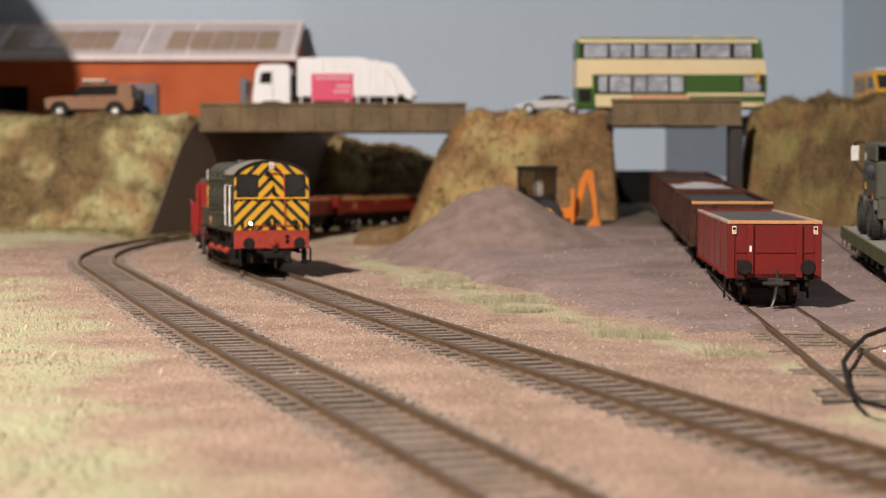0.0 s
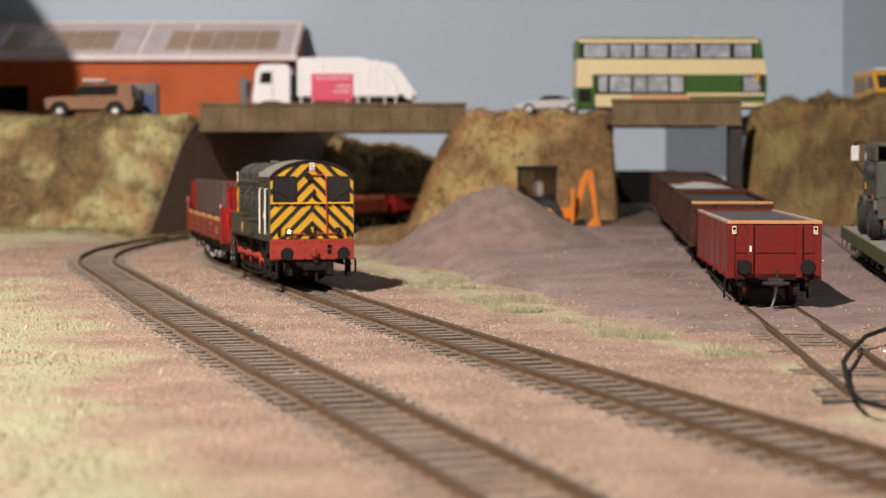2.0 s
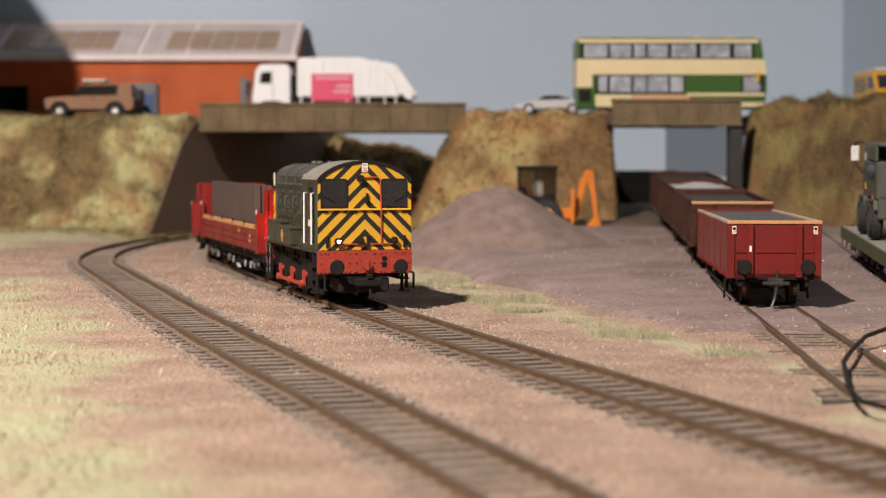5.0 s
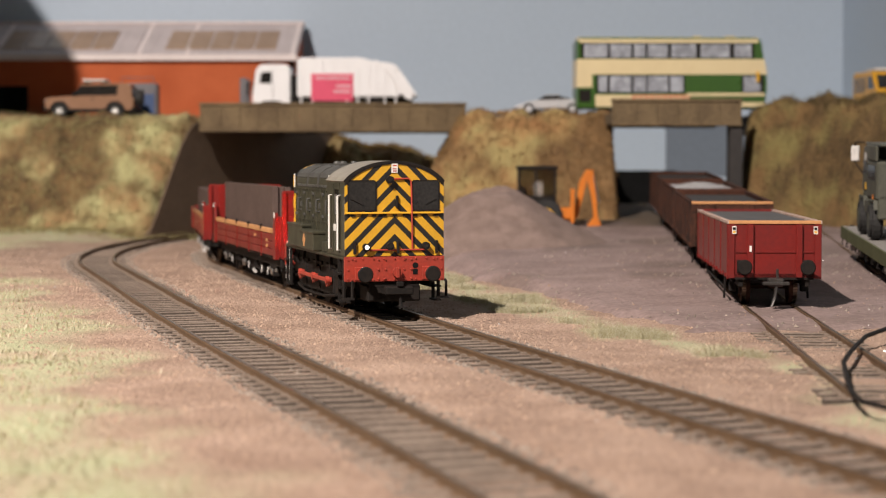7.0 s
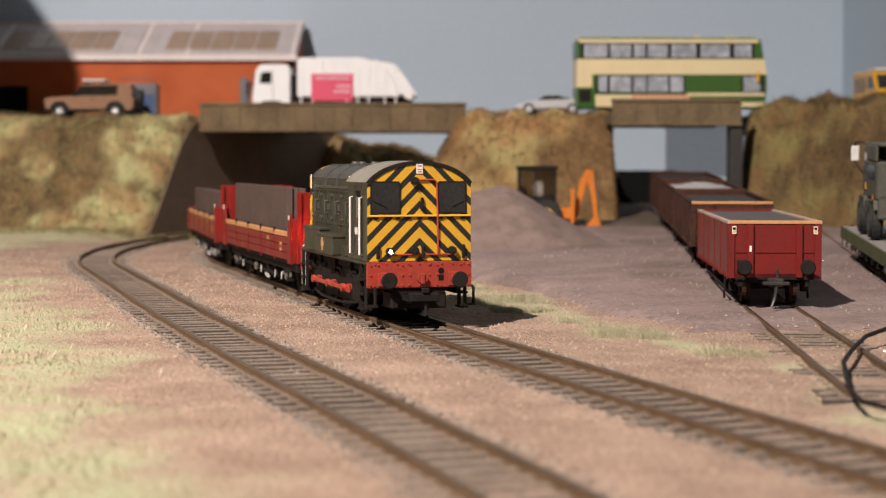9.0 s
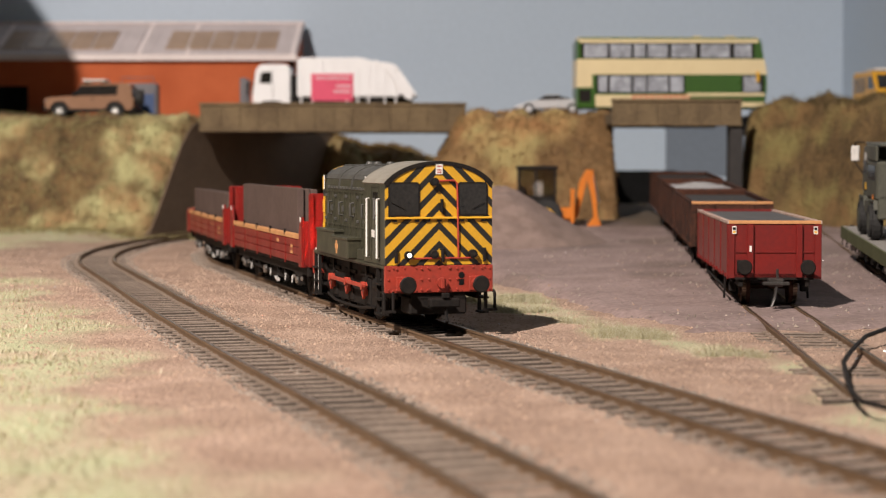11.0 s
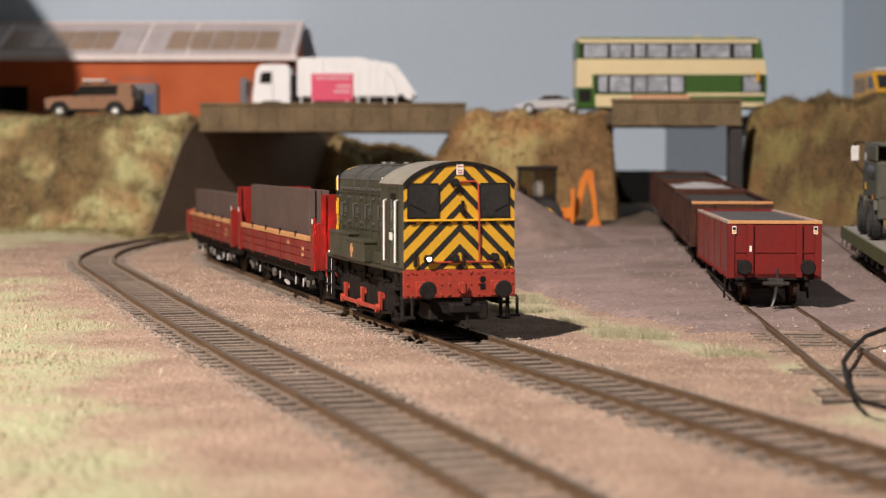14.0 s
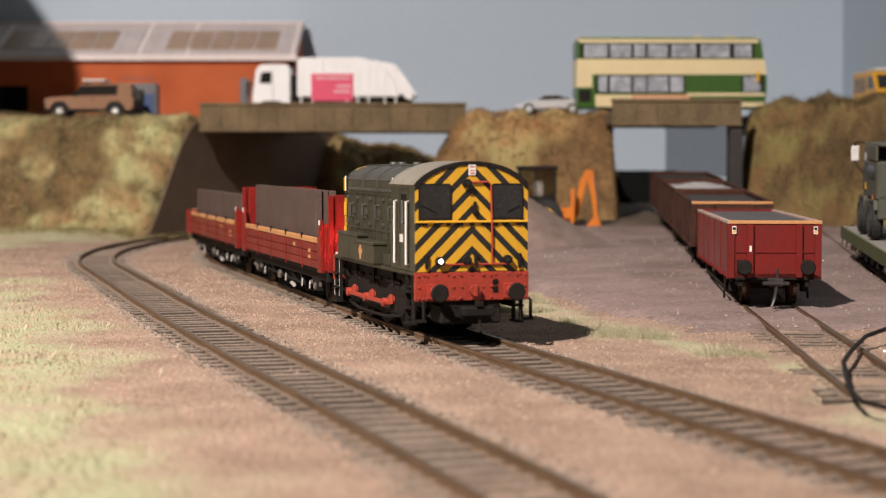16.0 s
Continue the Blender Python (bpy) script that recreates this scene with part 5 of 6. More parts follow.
# ---------------------------------------------------------------- road vehicles on the high road
def bus(m):
    t = thing("double_decker_bus", m, "green and cream double-decker bus facing along the road", "bus")
    L, W, H = 124, 16.0, 50.0
    shape = [(-L, 4), (-1.5, 4), (0, 16), (-0.2, 26), (-2.0, 36), (-4, H - 1.4), (-8, H), (-L + 2, H), (-L, H - 2)]
    part("body", prism(B(), shape, "y", -W, W, 0.6), BUSGREEN, t, "green bus body")
    part("roof", prism(B(), [(-W - 0.3, H - 3.4), (-W - 0.2, H - 1.2), (-W + 3, H + 0.4), (0, H + 0.9), (W - 3, H + 0.4), (W + 0.2, H - 1.2), (W + 0.3, H - 3.4)], "x", -L + 1, -6), CREAM, t, "cream roof")
    for x in (-44, -22):
        part("roof_vent", box(B(), x - 3, x + 3, -5, 5, H + 0.6, H + 1.7, 0.3), CREAM, t)
    part("middle_band", prism(B(), [(-L - 0.1, 26.0), (0.1, 26.0), (-1.8, 36.0), (-L - 0.1, 36.0)], "y", -W - 0.2, W + 0.2), CREAM, t, "cream band between decks")
    part("skirt", prism(B(), [(-L + 12, 5), (-52, 5), (-52, 12.8), (-L + 12, 12.8)], "y", -W - 0.25, W + 0.25), CREAM, t, "cream lower panel")
    part("rear_corner", box(B(), -L - 0.1, -L + 10, -W - 0.2, W + 0.2, 17.6, 26.1), CREAM, t, "cream rear corner")
    part("engine_grille", box(B(), -L + 1.5, -L + 9, -W - 0.3, W + 0.3, 8, 16, 0.2), BLACK, t, "black engine grille")
    for s in (-1, 1):
        part("window_band", box(B(), -L + 2.5, -8.5, s * (W + 0.02) - 0.06, s * (W + 0.02) + 0.06, 36.4, 46.4), BLACK, t, "dark window surround")
        part("window_band", box(B(), -111.5, -53.5, s * (W + 0.02) - 0.06, s * (W + 0.02) + 0.06, 13.8, 25.6), BLACK, t, "dark window surround")
        part("window_band", box(B(), -16.5, -2.0, s * (W + 0.02) - 0.06, s * (W + 0.02) + 0.06, 13.8, 25.6), BLACK, t, "dark window surround")
        for x0, x1 in ((-119.5, -104.2), (-102.5, -88.8), (-87, -79.5), (-78, -65), (-62.6, -46.4), (-43.4, -24.4), (-21.5, -10.2)):
            part("upper_window", box(B(), x0, x1, s * (W + 0.1) - 0.15, s * (W + 0.1) + 0.15, 37.0, 45.6, 0.1), BUSGLASS, t, "dusty upper deck window")
        for x0, x1 in ((-110, -104.4), (-102.5, -88.6), (-87.2, -79), (-78, -64.6), (-63.2, -54.6), (-15.2, -4.2)):
            part("lower_window", box(B(), x0, x1, s * (W + 0.1) - 0.15, s * (W + 0.1) + 0.15, 14.6, 24.8, 0.1), BUSGLASS, t, "dusty lower deck window")
        part("advert", box(B(), -88, -50.5, s * (W + 0.4) - 0.1, s * (W + 0.4) + 0.1, 8.4, 12.4), SIGNRED, t, "faded red advert board")
        for i in range(9):
            part("advert_bar", box(B(), -86 + i * 4, -83.4 + i * 4, s * (W + 0.52) - 0.05, s * (W + 0.52) + 0.05, 9.6, 11.4), CREAM, t, "unreadable pale lettering")
        for z0, z1 in ((12.0, 14.0), (5.0, 8.0)):
            part("stripe", box(B(), -52, -1.4, s * (W + 0.15) - 0.1, s * (W + 0.15) + 0.1, z0, z1), CREAM, t, "cream waist stripe")
        for x in (-24, -98):
            wheel(t, x, s * 13.6, 6.4, 6.4, 4.4, BUSGREEN)
    part("windscreen", prism(B(), [(0.05, 17), (0.25, 17), (0.0, 25.5), (-0.2, 25.5)], "y", -14, 14), BUSGLASS, t, "wide windscreen")
    part("mirror", box(B(), -7.2, -5.4, -18.6, -17.0, 21, 28, 0.3), YELLOW, t, "small amber mirror")
    return t


bus(at(211.0, 1212, 83.2, 1.0))


def refuse_truck(m):
    t = thing("refuse_truck", m, "white refuse truck with a pink advert panel", "truck")
    part("chassis", box(B(), -118, -6, -9, 9, 5, 17, 0.6), BLACK, t)
    cab = part("cab", prism(B(), [(0, 6), (0, 18), (-2.4, 37), (-6, 41), (-26, 41), (-28, 37), (-28, 9), (-22, 6)], "y", -15.5, 15.5, 0.9), TRUCKWHITE, t, "white cab")
    for s in (-1, 1):
        part("side_window", prism(B(), [(-14, 27), (-5, 27), (-6.5, 35), (-14, 35.6)], "y", s * 15.6 - 0.15, s * 15.6 + 0.15), WINDOW, cab, "dark cab window")
        part("step", box(B(), -14, -3, s * 15.7 - 0.3, s * 15.7 + 0.3, 7, 10), BLACK, cab)
        part("mirror", box(B(), 2.5, 3.6, s * 18 - 1.4, s * 18 + 1.4, 18, 27, 0.4), BLACK, cab)
        part("mirror_arm", rod(B(), [(-2, s * 15, 27), (3, s * 18, 27)], 0.4), BLACK, cab)
        for x in (-14, -76, -94):
            wheel(t, x, s * 12.8, 6.6, 6.6, 4.6, SILVER)
        part("side_guard", box(B(), -98, -28, s * 14.6 - 0.6, s * 14.6 + 0.6, 8, 16.8, 0.2), BLACK, t)
    part("windscreen", prism(B(), [(0.1, 21), (0.3, 21), (-1.9, 35), (-2.1, 35)], "y", -13.6, 13.6), WINDOW, cab, "dark windscreen")
    part("exhaust_stack", box(B(), -31.6, -29, -13, 13, 10, 33, 0.5), BLACK, t)
    hopper = part("hopper", prism(B(), [(-33, 17), (-33, 44.0), (-35, 46), (-80, 46.2), (-92, 42.5), (-103, 42), (-107, 40), (-116, 27), (-122, 18), (-121, 17)], "y", -15.6, 15.6, 0.8), TRUCKWHITE, t, "white refuse body")
    for s in (-1, 1):
        for x in (-36, -44, -70, -78, -86, -98, -106):
            part("rib", box(B(), x - 0.6, x + 0.6, s * 15.9 - 0.4, s * 15.9 + 0.4, 12, 40, 0.2), TRUCKWHITE, hopper)
        for x in (-52, -60, -92):
            part("rib", box(B(), x - 0.5, x + 0.5, s * 15.9 - 0.4, s * 15.9 + 0.4, 17, 45, 0.2), TRUCKWHITE, hopper)
        part("lifting_arm", prism(B(), [(-96, 41), (-100, 42), (-119, 19), (-118, 15), (-114, 15)], "y", s * 16.6 - 0.6, s * 16.6 + 0.6, 0.3), TRUCKWHITE, hopper, "white bin-lifting arm")
        part("tail_rib", box(B(), -120, -108, s * 15.9 - 0.5, s * 15.9 + 0.5, 17.5, 19, 0.2), CABGREY, hopper)
        part("wheel_arch", box(B(), -21, -7, s * 15.7 - 0.3, s * 15.7 + 0.3, 6, 14, 0.3), BLACK, cab)
        part("door_line", box(B(), -15.2, -14.8, s * 15.62 - 0.1, s * 15.62 + 0.1, 14, 36), CABGREY, cab)
        part("guard_post", box(B(), 4.5, 9.5, s * 12 - 3, s * 12 + 3, 2, 31, 0.4), CABGREY, cab, "grey bumper guard")
        ad = part("advert", box(B(), -74.5, -43.5, s * 16.4 - 0.15, s * 16.4 + 0.15, 14, 34), PINK, hopper, "bright pink advert panel")
        for z, a, b in ((30, -72, -47), (24, -73, -62), (20, -73, -60)):
            part("advert_bar", box(B(), a, b, s * 16.6 - 0.05, s * 16.6 + 0.05, z, z + 1.8), PALEPINK, ad, "unreadable pale lettering")
    return t


refuse_truck(at(-141, 1372, 83, 180))


def off_road_car(m):
    t = thing("off_road_car", m, "bronze four-wheel-drive car with roof rack and spare wheel", "car")
    low = [(-0.5, 6.5), (0, 12.0), (-1.5, 14.6), (-20, 15.8), (-62, 16.4), (-64, 14), (-64, 6.5), (-58, 5), (-57, 9.5), (-54, 11), (-48, 11), (-45, 9.5), (-44, 5), (-18, 5), (-17, 9.5), (-14, 11), (-8, 11), (-5, 9.5), (-4, 6)]
    part("body", prism(B(), low, "y", -11.4, 11.4, 0.5), BRONZE, t, "glossy bronze lower body")
    cabin = part("cabin", prism(B(), [(-19, 15.8), (-26, 23.2), (-61, 23.8), (-63, 16.2)], "y", -10.4, 10.4, 0.6), WINDOW, t, "dark glazed cabin")
    part("roof", prism(B(), [(-25, 23.0), (-27, 24.6), (-60, 25.0), (-62, 23.4)], "y", -10.6, 10.6, 0.3), BRONZE, t, "bronze roof")
    for s in (-1, 1):
        part("rear_quarter", prism(B(), [(-52, 16), (-53, 23.6), (-61.5, 23.6), (-63.2, 16)], "y", s * 10.5 - 0.3, s * 10.5 + 0.3), BRONZE, cabin, "solid bronze rear quarter")
        for x in (-26.5, -39):
            part("pillar", prism(B(), [(x + 5 if x > -30 else x + 0.8, 15.8), (x + 0.6, 23.4), (x - 0.8, 23.4), (x + 3 if x > -30 else x - 0.8, 15.8)], "y", s * 10.5 - 0.3, s * 10.5 + 0.3), BLACK, cabin)
        for x in (-11, -51):
            w = wheel(t, x, s * 9.9, 5.2, 5.2, 3.8, GUNMETAL)
            for k in range(5):
                a = k * math.tau / 5
                part("spoke", rod(B(), [(x, s * 12.0, 5.2), (x + 2.5 * math.cos(a), s * 12.0, 5.2 + 2.5 * math.sin(a))], 0.45), NICKELGLINT, w)
            arch = [(x + 7.2 * math.cos(u), 5 + 7.2 * math.sin(u)) for u in np.linspace(0.1, 3.04, 9)] + [(x + 5.8 * math.cos(u), 5 + 5.8 * math.sin(u)) for u in np.linspace(3.04, 0.1, 9)]
            part("wheel_arch", prism(B(), arch, "y", s * 11.6 - 0.5, s * 11.6 + 0.5), BLACK, t, "black wheel-arch moulding")
        part("sill", box(B(), -44, -18, s * 11.6 - 0.6, s * 11.6 + 0.6, 4.4, 6.6, 0.2), BLACK, t)
        part("headlight", box(B(), -1.4, 0.2, s * 8.5 - 2, s * 8.5 + 2, 10.6, 13.2, 0.3), SILVER, t)
        part("mirror", box(B(), -22.5, -20.5, s * 12.6 - 1.0, s * 12.6 + 1.0, 16.2, 18.6, 0.3), BLACK, t)
        part("door_handle", box(B(), -36, -33.6, s * 11.5 - 0.2, s * 11.5 + 0.2, 13.2, 13.8), BLACK, t)
    part("bumper", box(B(), -2.2, 1.0, -11.4, 11.4, 5.2, 8.8, 0.5), BLACK, t)
    part("bumper", box(B(), -65, -62.5, -11.4, 11.4, 5.2, 8.8, 0.5), BLACK, t)
    rack = part("roof_rack", box(B(), -43, -27, -9, 9, 26.2, 27.8, 0.3), SIGNWHITE, t, "pale roof rack")
    for x in (-41.5, -28.5):
        part("rack_foot", box(B(), x - 0.5, x + 0.5, -8.6, 8.6, 24.6, 26.3), BLACK, rack)
    part("spare_wheel", cyl(B(), (-64, 0, 15), (-68.6, 0, 15), 5.6, 18), TYRE, t, "spare wheel on the tail")
    return t


off_road_car(at(-284, 1318, 83.2, 178))


def sports_car(m):
    t = thing("sports_car", m, "silver low sports car beside the bridge", "car")
    part("body", prism(B(), [(0, 3.5), (0.5, 6), (-10, 9.4), (-14, 10), (-40, 10.8), (-47, 10), (-48, 4)], "y", -10.6, 10.6, 1.4), SILVER, t, "silver body")
    part("cabin", prism(B(), [(-13, 9.2), (-20, 13.0), (-29, 13.2), (-40, 10.2)], "y", -8.8, 8.8, 0.8), WINDOW, t, "dark glazed cabin")
    part("roof", prism(B(), [(-19.5, 12.9), (-29.5, 13.1), (-30, 13.7), (-20, 13.5)], "y", -8, 8, 0.2), SILVER, t)
    for s in (-1, 1):
        for x in (-9, -38):
            wheel(t, x, s * 9.2, 4.3, 4.3, 3)
    return t


sports_car(at(47.5, 1222, 83.1, 181))


def van(m):
    t = thing("van", m, "yellow van parked on the high bank road", "van")
    part("body", prism(B(), [(0, 5), (0, 13), (-4, 15), (-13, 27), (-60, 28), (-62, 26), (-62, 5)], "y", -12, 12, 1.0), VANYELLOW, t, "yellow van body")
    for s in (-1, 1):
        part("side_window", prism(B(), [(-8, 16), (-14, 24), (-24, 24), (-24, 16)], "y", s * 12.1 - 0.1, s * 12.1 + 0.1), WINDOW, t, "dark side window")
        for x in (-54, -44, -34):
            part("side_slat", box(B(), x - 3, x + 3, s * 12.1 - 0.1, s * 12.1 + 0.1, 14, 24), WINDOW, t, "dark side panel")
        for x in (-11, -50):
            wheel(t, x, s * 10.4, 4.6, 4.6, 3.4)
    part("windscreen", prism(B(), [(-4.4, 16), (-4.1, 16), (-12, 25.6), (-12.4, 25.6)], "y", -10, 10), WINDOW, t, "dark windscreen")
    part("roof_bar", box(B(), -40, -18, -9, 9, 27.8, 29.6, 0.4), SIGNWHITE, t, "white roof light bar")
    return t


van(at(294, 1190, 84.5, -88))


# ---------------------------------------------------------------- industrial unit and cabinet behind the road
def industrial_unit():
    t = thing("industrial_unit", pose(0, 0, 0), "orange-red brick industrial unit with pale rooflight roof", "building")
    x0, x1, y0, y1, z0, ze, zr = -440, -119, 1462, 1552, 82, 134.5, 168.0
    part("wall", box(B(), x0, x1, y0, y0 + 4, z0, ze), BRICK, t, "orange-red brick front")
    part("wall", prism(B(), [(y0, z0), (y1, z0), (y1, zr - 4), (y1 - 6, zr - 1), (y0, ze)], "x", x1 - 4, x1), BRICK, t, "brick gable end")
    part("roof", prism(B(), [(y0 - 3, ze - 1), (y0 - 3, ze + 1), (y1 - 8, zr), (y1, zr), (y1, zr - 3)], "x", x0, x1 + 2), ROOFGREY, t, "pale grey sheet roof")
    slope = (zr - ze - 1) / (y1 - 8 - (y0 - 3))

    def on_roof(a, b, u, v, lift, hgt):
        bm = B()
        ya, yb = y0 - 3 + u * (y1 - y0 - 5), y0 - 3 + v * (y1 - y0 - 5)
        za, zb = ze + 1 + (ya - y0 + 3) * slope + lift, ze + 1 + (yb - y0 + 3) * slope + lift
        return prism(bm, [(ya, za), (yb, zb), (yb, zb + hgt), (ya, za + hgt)], "x", a, b)
    part("eave_board", box(B(), x0, x1 + 3, y0 - 4.4, y0 - 3, ze - 2.4, ze + 2.4, 0.2), TRIM, t, "white eave board")
    part("ridge", box(B(), x0, x1 + 2.5, y1 - 11, y1, zr - 0.6, zr + 1.2, 0.3), TRIM, t, "white ridge capping")
    for a in (-360.5, -244, -206, -121.5):
        part("roof_strip", on_roof(a, a + 3, 0.0, 1.0, 0.05, 0.7), TRIM, t, "white roof strip")
    for a, n, w in ((-356, 5, 18.0), (-224, 5, 18.0)):
        for i in range(n):
            part("rooflight", on_roof(a + i * w + 0.8, a + (i + 1) * w - 0.8, 0.2, 0.72, 0.05, 0.8), ROOFLIGHT, t, "brownish rooflight pane")
    for i in range(24):
        a = x0 + 8 + i * 13.2
        part("roof_rib", on_roof(a, a + 0.7, 0.03, 0.97, 0.02, 0.5), ROOFGREY, t)
    part("doorway", box(B(), -358, -331, y0 - 0.4, y0 + 0.2, z0, 112), DARK, t, "dark green-black doorway")
    return t


industrial_unit()
t = thing("equipment_cabinet", at(-225, 1350, 82.8), "grey steel cabinet with blue doors", "cabinet")
part("body", box(B(), -12.5, 13, 0, 16, 0, 27, 0.5), CABGREY, t)
part("door", box(B(), 2, 12.2, -0.5, 0, 1, 19, 0.1), BLUEDOOR, t, "dark blue door")
part("door", box(B(), -11.8, 1.4, -0.5, 0, 1, 19, 0.1), BLUEDOOR, t, "dark blue door")
part("spill_plate", box(B(), 13, 14, 0.5, 15, 1, 26), CABGREY, t)
part("rail", rod(B(), [(-12, 1, 27), (-12, 1, 31), (12, 1, 31), (12, 1, 27)], 0.4), CABGREY, t)

# ---------------------------------------------------------------- grass, fibre and stones
def island(name, colours, rough=0.9):
    m = bpy.data.materials.new(name)
    m.use_nodes = True
    n, l = m.node_tree.nodes, m.node_tree.links
    geo, ramp = n.new("ShaderNodeNewGeometry"), n.new("ShaderNodeValToRGB")
    el = ramp.color_ramp.elements
    for i, c in enumerate(colours):
        e = el[i] if i < 2 else el.new(0)
        e.position = i / (len(colours) - 1)
        e.color = (*c, 1)
    for i, e in enumerate(sorted(el, key=lambda e: e.position)):
        e.color = (*colours[min(i, len(colours) - 1)], 1)
    l.new(geo.outputs["Random Per Island"], ramp.inputs["Fac"])
    p = n["Principled BSDF"]
    l.new(ramp.outputs["Color"], p.inputs["Base Color"])
    p.inputs["Roughness"].default_value = rough
    return m


STRAW = island("straw_grass", [(0.28, 0.25, 0.12), (0.40, 0.37, 0.19), (0.48, 0.44, 0.28), (0.31, 0.33, 0.15), (0.52, 0.48, 0.36)])
FIBRE = island("bank_fibre", [(0.16, 0.11, 0.045), (0.29, 0.235, 0.095), (0.25, 0.27, 0.085), (0.40, 0.365, 0.175), (0.27, 0.165, 0.07), (0.35, 0.32, 0.145)])
# Browner fibre of the right bank, with its dimmer light in the colours.
DIMBROWNFIBRE = island("dim_brown_fibre", [(0.08, 0.054, 0.02), (0.19, 0.135, 0.05), (0.165, 0.165, 0.045), (0.235, 0.195, 0.075), (0.17, 0.09, 0.035), (0.13, 0.088, 0.032)])
MIDFIBRE = island("straw_russet_fibre", [(0.18, 0.11, 0.045), (0.31, 0.205, 0.085), (0.31, 0.165, 0.065), (0.35, 0.28, 0.125), (0.25, 0.225, 0.075), (0.29, 0.16, 0.06)])
RUSSET = island("russet_fibre", [(0.16, 0.09, 0.03), (0.40, 0.20, 0.06), (0.36, 0.21, 0.07), (0.26, 0.17, 0.05)])
GRIT = island("grit", [(0.25, 0.165, 0.12), (0.40, 0.29, 0.22), (0.20, 0.13, 0.10), (0.56, 0.46, 0.38), (0.30, 0.21, 0.16), (0.42, 0.30, 0.22)])
CLINKER = island("ballast_stone", [(0.10, 0.08, 0.065), (0.26, 0.21, 0.17), (0.18, 0.15, 0.13), (0.34, 0.28, 0.23)])


def blades(name, places, material, label, long, wide, lean, category="grass"):
    """Static grass: each blade is a bent strip of three triangles."""
    vs, fs = [], []
    for x, y, z in places:
        a, ln = random.uniform(0, math.tau), random.uniform(*long)
        b = random.uniform(0, math.tau)
        k = random.uniform(*lean)
        dx, dy = math.cos(a) * wide / 2, math.sin(a) * wide / 2
        mx, my, mz = math.cos(b) * k * ln * 0.35, math.sin(b) * k * ln * 0.35, ln * 0.55 * math.sqrt(max(0.05, 1 - k * k * 0.6))
        tx, ty, tz = math.cos(b) * k * ln, math.sin(b) * k * ln, ln * math.sqrt(max(0.03, 1 - k * k))
        i = len(vs)
        vs += [(x - dx, y - dy, z - 0.4), (x + dx, y + dy, z - 0.4), (x + mx + dx * 0.8, y + my + dy * 0.8, z + mz), (x + mx - dx * 0.8, y + my - dy * 0.8, z + mz), (x + tx, y + ty, z + tz)]
        fs += [(i, i + 1, i + 2, i + 3), (i + 3, i + 2, i + 4)]
    me = bpy.data.meshes.new(name)
    me.from_pydata([(x * MM, y * MM, z * MM) for x, y, z in vs], [], fs)
    me.materials.append(material)
    return tagged(new(name, me), label, category, kind="stuff")


def stones(name, places, material, label, size):
    vs, fs = [], []
    for x, y, z in places:
        r = random.uniform(*size)
        i = len(vs)
        for k in range(5):
            a = k * math.tau / 5 + random.uniform(-0.4, 0.4)
            q = r * random.uniform(0.7, 1.2)
            vs.append((x + math.cos(a) * q, y + math.sin(a) * q, z - 0.3 * r))
        vs.append((x + random.uniform(-0.3, 0.3) * r, y + random.uniform(-0.3, 0.3) * r, z + r * random.uniform(0.5, 0.9)))
        fs += [(i + k, i + (k + 1) % 5, i + 5) for k in range(5)]
    me = bpy.data.meshes.new(name)
    me.from_pydata([(x * MM, y * MM, z * MM) for x, y, z in vs], [], fs)
    me.materials.append(material)
    return tagged(new(name, me), label, "stones", kind="stuff")


def scatter(n, x0, x1, y0, y1, keep, z):
    out = []
    while len(out) < n:
        x, y = random.uniform(x0, x1), random.uniform(y0, y1)
        if random.random() < keep(x, y):
            out.append((x, y, z(x, y)))
    return out


def off_track(x, y, clear=12):
    return 1.0 if min(abs(x - RUN_X(y)), abs(x - OUT_X(y))) > clear else 0.0


blades("grass", scatter(25000, -60, 110, 490, 1010, lambda x, y: off_track(x, y, 16) and ground_growth(x, y) ** 2 * smooth(-0.12, 0.3, nz(x, y, 30, 32)), lambda x, y: max(ground_z(x, y), hard_z(x, y) if x > -8 else -9)), STRAW,
       "straw-green static grass along the edge of the yard", (1.4, 4.8), 0.11, (0.72, 1.0))
blades("grass", scatter(26000, -340, -20, 230, 1180, lambda x, y: (ground_growth(x, y) ** 2 * smooth(-0.35, 0.2, nz(x, y, 31, 26)) if x < OUT_X(y) - 16 else 0), ground_z), STRAW,
       "short pale green static grass on the open ground", (1.0, 3.0), 0.28, (0.5, 1.0))
for area, shape, count in (((-470, -160, 1195, 1330), left_bank, 20000), ((-56, 120, 1122, 1260), mid_bank, 16000), ((178, 334, 930, 1240), right_bank, 17000)):
    blades("bank_fibre", scatter(count, *area, lambda x, y: 0.12 if shape(x, y) > 81 and area[0] < 100 else 1.0 if shape(x, y) > -3 else 0.25, lambda x, y: max(shape(x, y) + (nz(x, y, shape(x, y) * 0.7, 16) * 4.5 + nz(x, y, shape(x, y) + 50, 42) * 6.5 * smooth(84, 62, shape(x, y))) * smooth(0, 14, shape(x, y)), ground_z(x, y) if x < 0 else yard_lift(x, y) - 2)),
           DIMBROWNFIBRE if area[0] > 100 else MIDFIBRE if area[0] > -100 else FIBRE, "tangled straw and olive fibre on the bank", (2.0, 5.0), 0.4, (0.4, 1.0), "foliage")
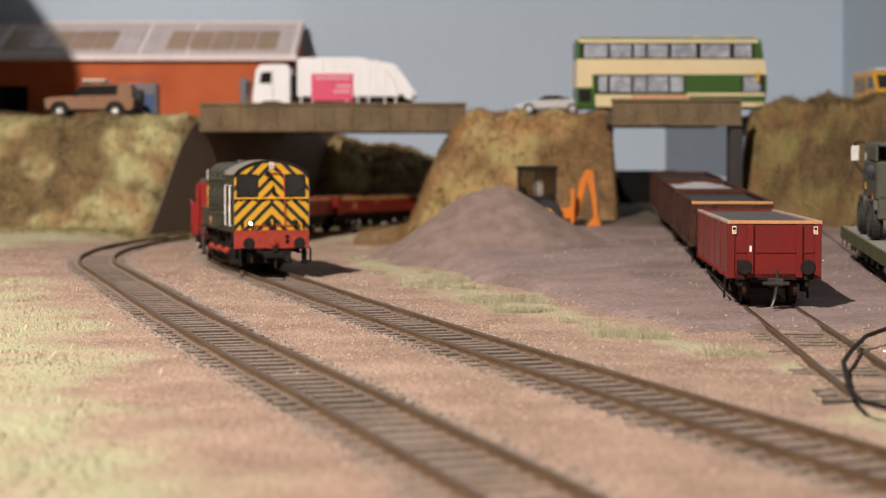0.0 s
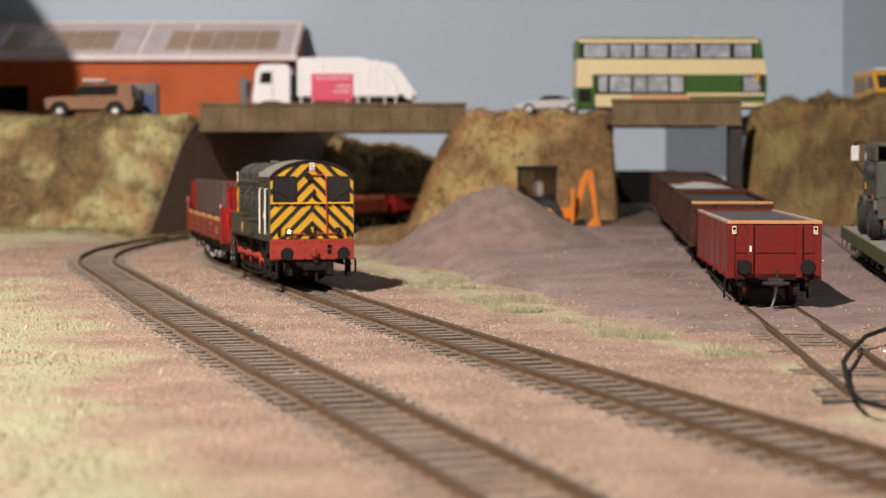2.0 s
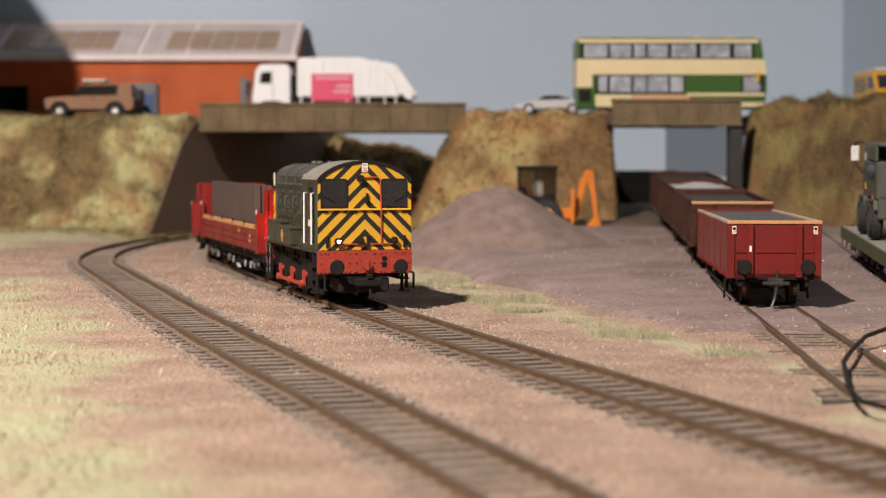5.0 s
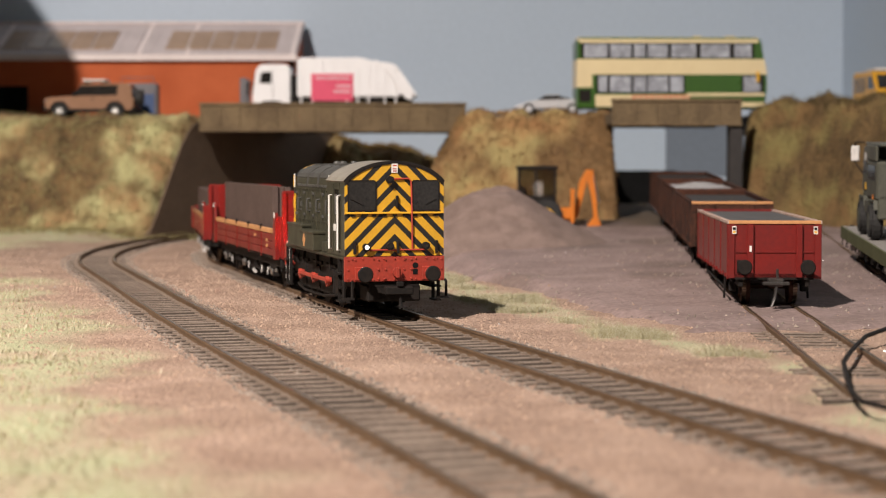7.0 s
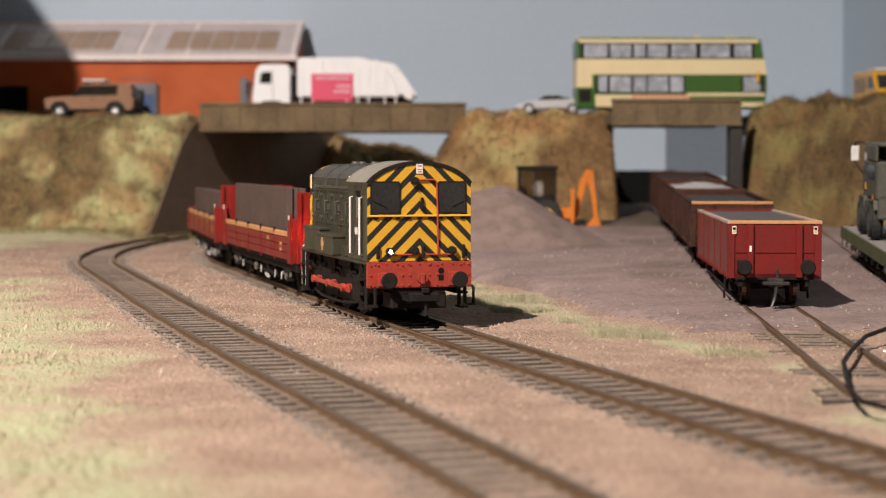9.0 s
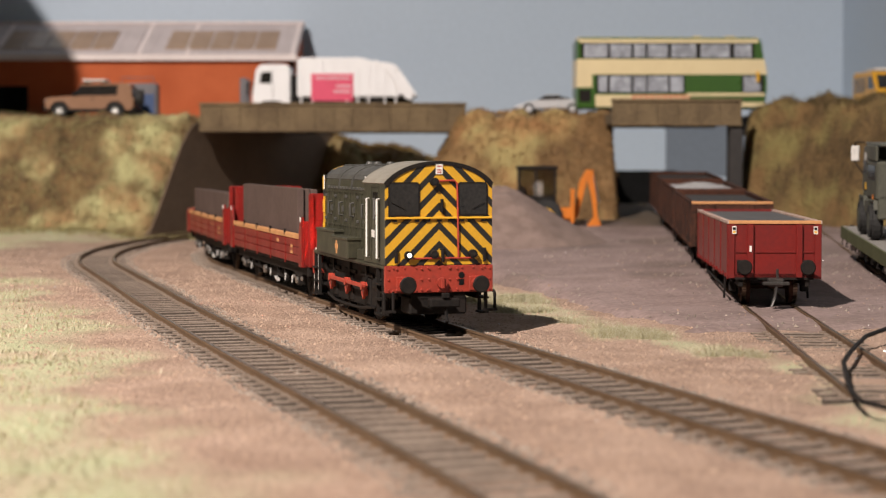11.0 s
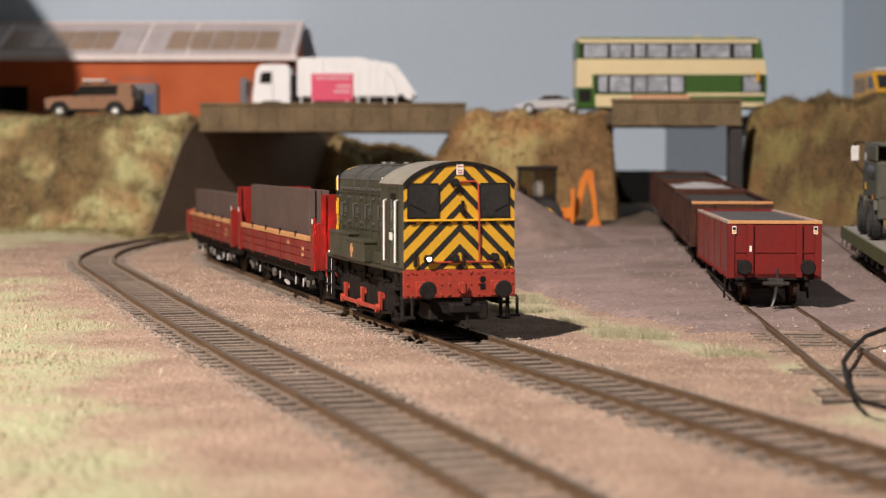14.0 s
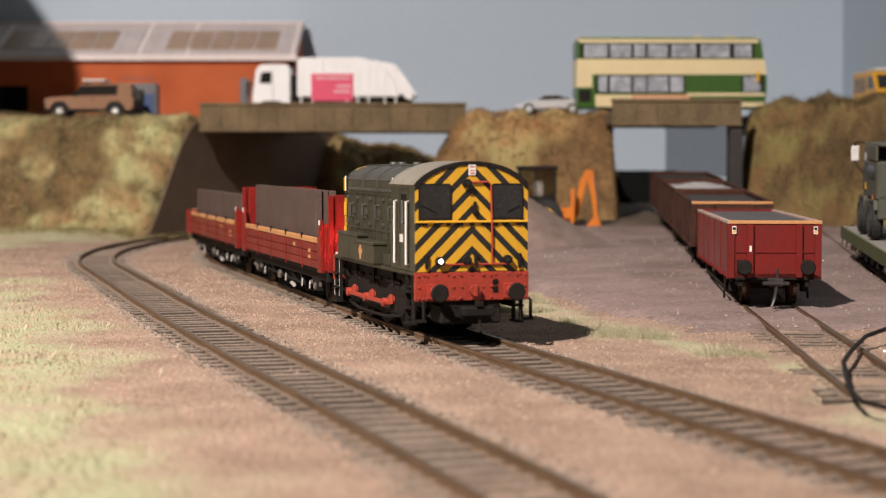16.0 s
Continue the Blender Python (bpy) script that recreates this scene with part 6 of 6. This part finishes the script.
blades("bank_fibre", scatter(9000, -128, 128, 1425, 1550, lambda x, y: 1.0, back_bank), RUSSET, "russet bush fibre on the bank under the bridge", (2.5, 6.0), 0.9, (0.3, 1.0), "foliage")
stones("grit", scatter(36000, -330, 330, 240, 1250, lambda x, y: (0.9 if y < 900 else 0.4) * off_track(x, y, 14) * (0.03 if x > -5 and hard_z(x, y) > ground_z(x, y) else 1), lambda x, y: max(ground_z(x, y), hard_z(x, y) if -10 < x < 334 and 470 < y < 1420 else -9)),
       GRIT, "loose brown and pale grit on the ground", (0.2, 0.75))


def shoulder(x, y):
    d = min(abs(x - RUN_X(y)), abs(x - OUT_X(y)))
    return 1.0 if 10.5 < d < 19 else (0.32 if d < 7.5 else 0.0)


stones("ballast", scatter(16000, -230, 330, 240, 1250, shoulder, lambda x, y: max(ground_z(x, y), -0.4) + 0.1), CLINKER, "fine grey-brown ballast stones beside the rails", (0.25, 0.7))
# Sparkles on the ground, made as a few added pale chips.
stones("pale_chip", scatter(190, -330, 330, 340, 1150, lambda x, y: 1.0, lambda x, y: max(ground_z(x, y), hard_z(x, y) if -10 < x < 334 and 470 < y < 1420 else -9)), NICKELGLINT, "pale chips added for the glints on the ground", (0.18, 0.5))
stones("spoil_grain", scatter(1500, 0, 300, 520, 1150, lambda x, y: 1.0 if hard_z(x, y) > ground_z(x, y) else 0.0, lambda x, y: hard_z(x, y)), CLINKER, "scattered grit on the yard surface", (0.15, 0.5))
stones("yard_debris", scatter(1300, 10, 300, 540, 1150, lambda x, y: smooth(0.0, 0.3, nz(x, y, 40, 50)) if hard_z(x, y) > ground_z(x, y) else 0.0, lambda x, y: hard_z(x, y)), CLINKER, "dark flecks of debris on the yard surface", (0.3, 1.0))

# ---------------------------------------------------------------- lay the tracks
track("inner_track", RUN, -560, 1000, "curved model track with brown sleepers and rusty rails", shown=(150, 800))
track("outer_track", OUT, -560, 1040, "curved model track half buried in ballast", shown=(60, 700))
track("yard_siding", SID, 0, 1000, "siding sunk into the yard surface", bare=lambda s: s < 840, shown=(830, 1000), lift=yard_lift)
track("yard_siding", SID2, 0, 620, "siding sunk into the yard surface", bare=lambda s: True, lift=yard_lift)

motions()
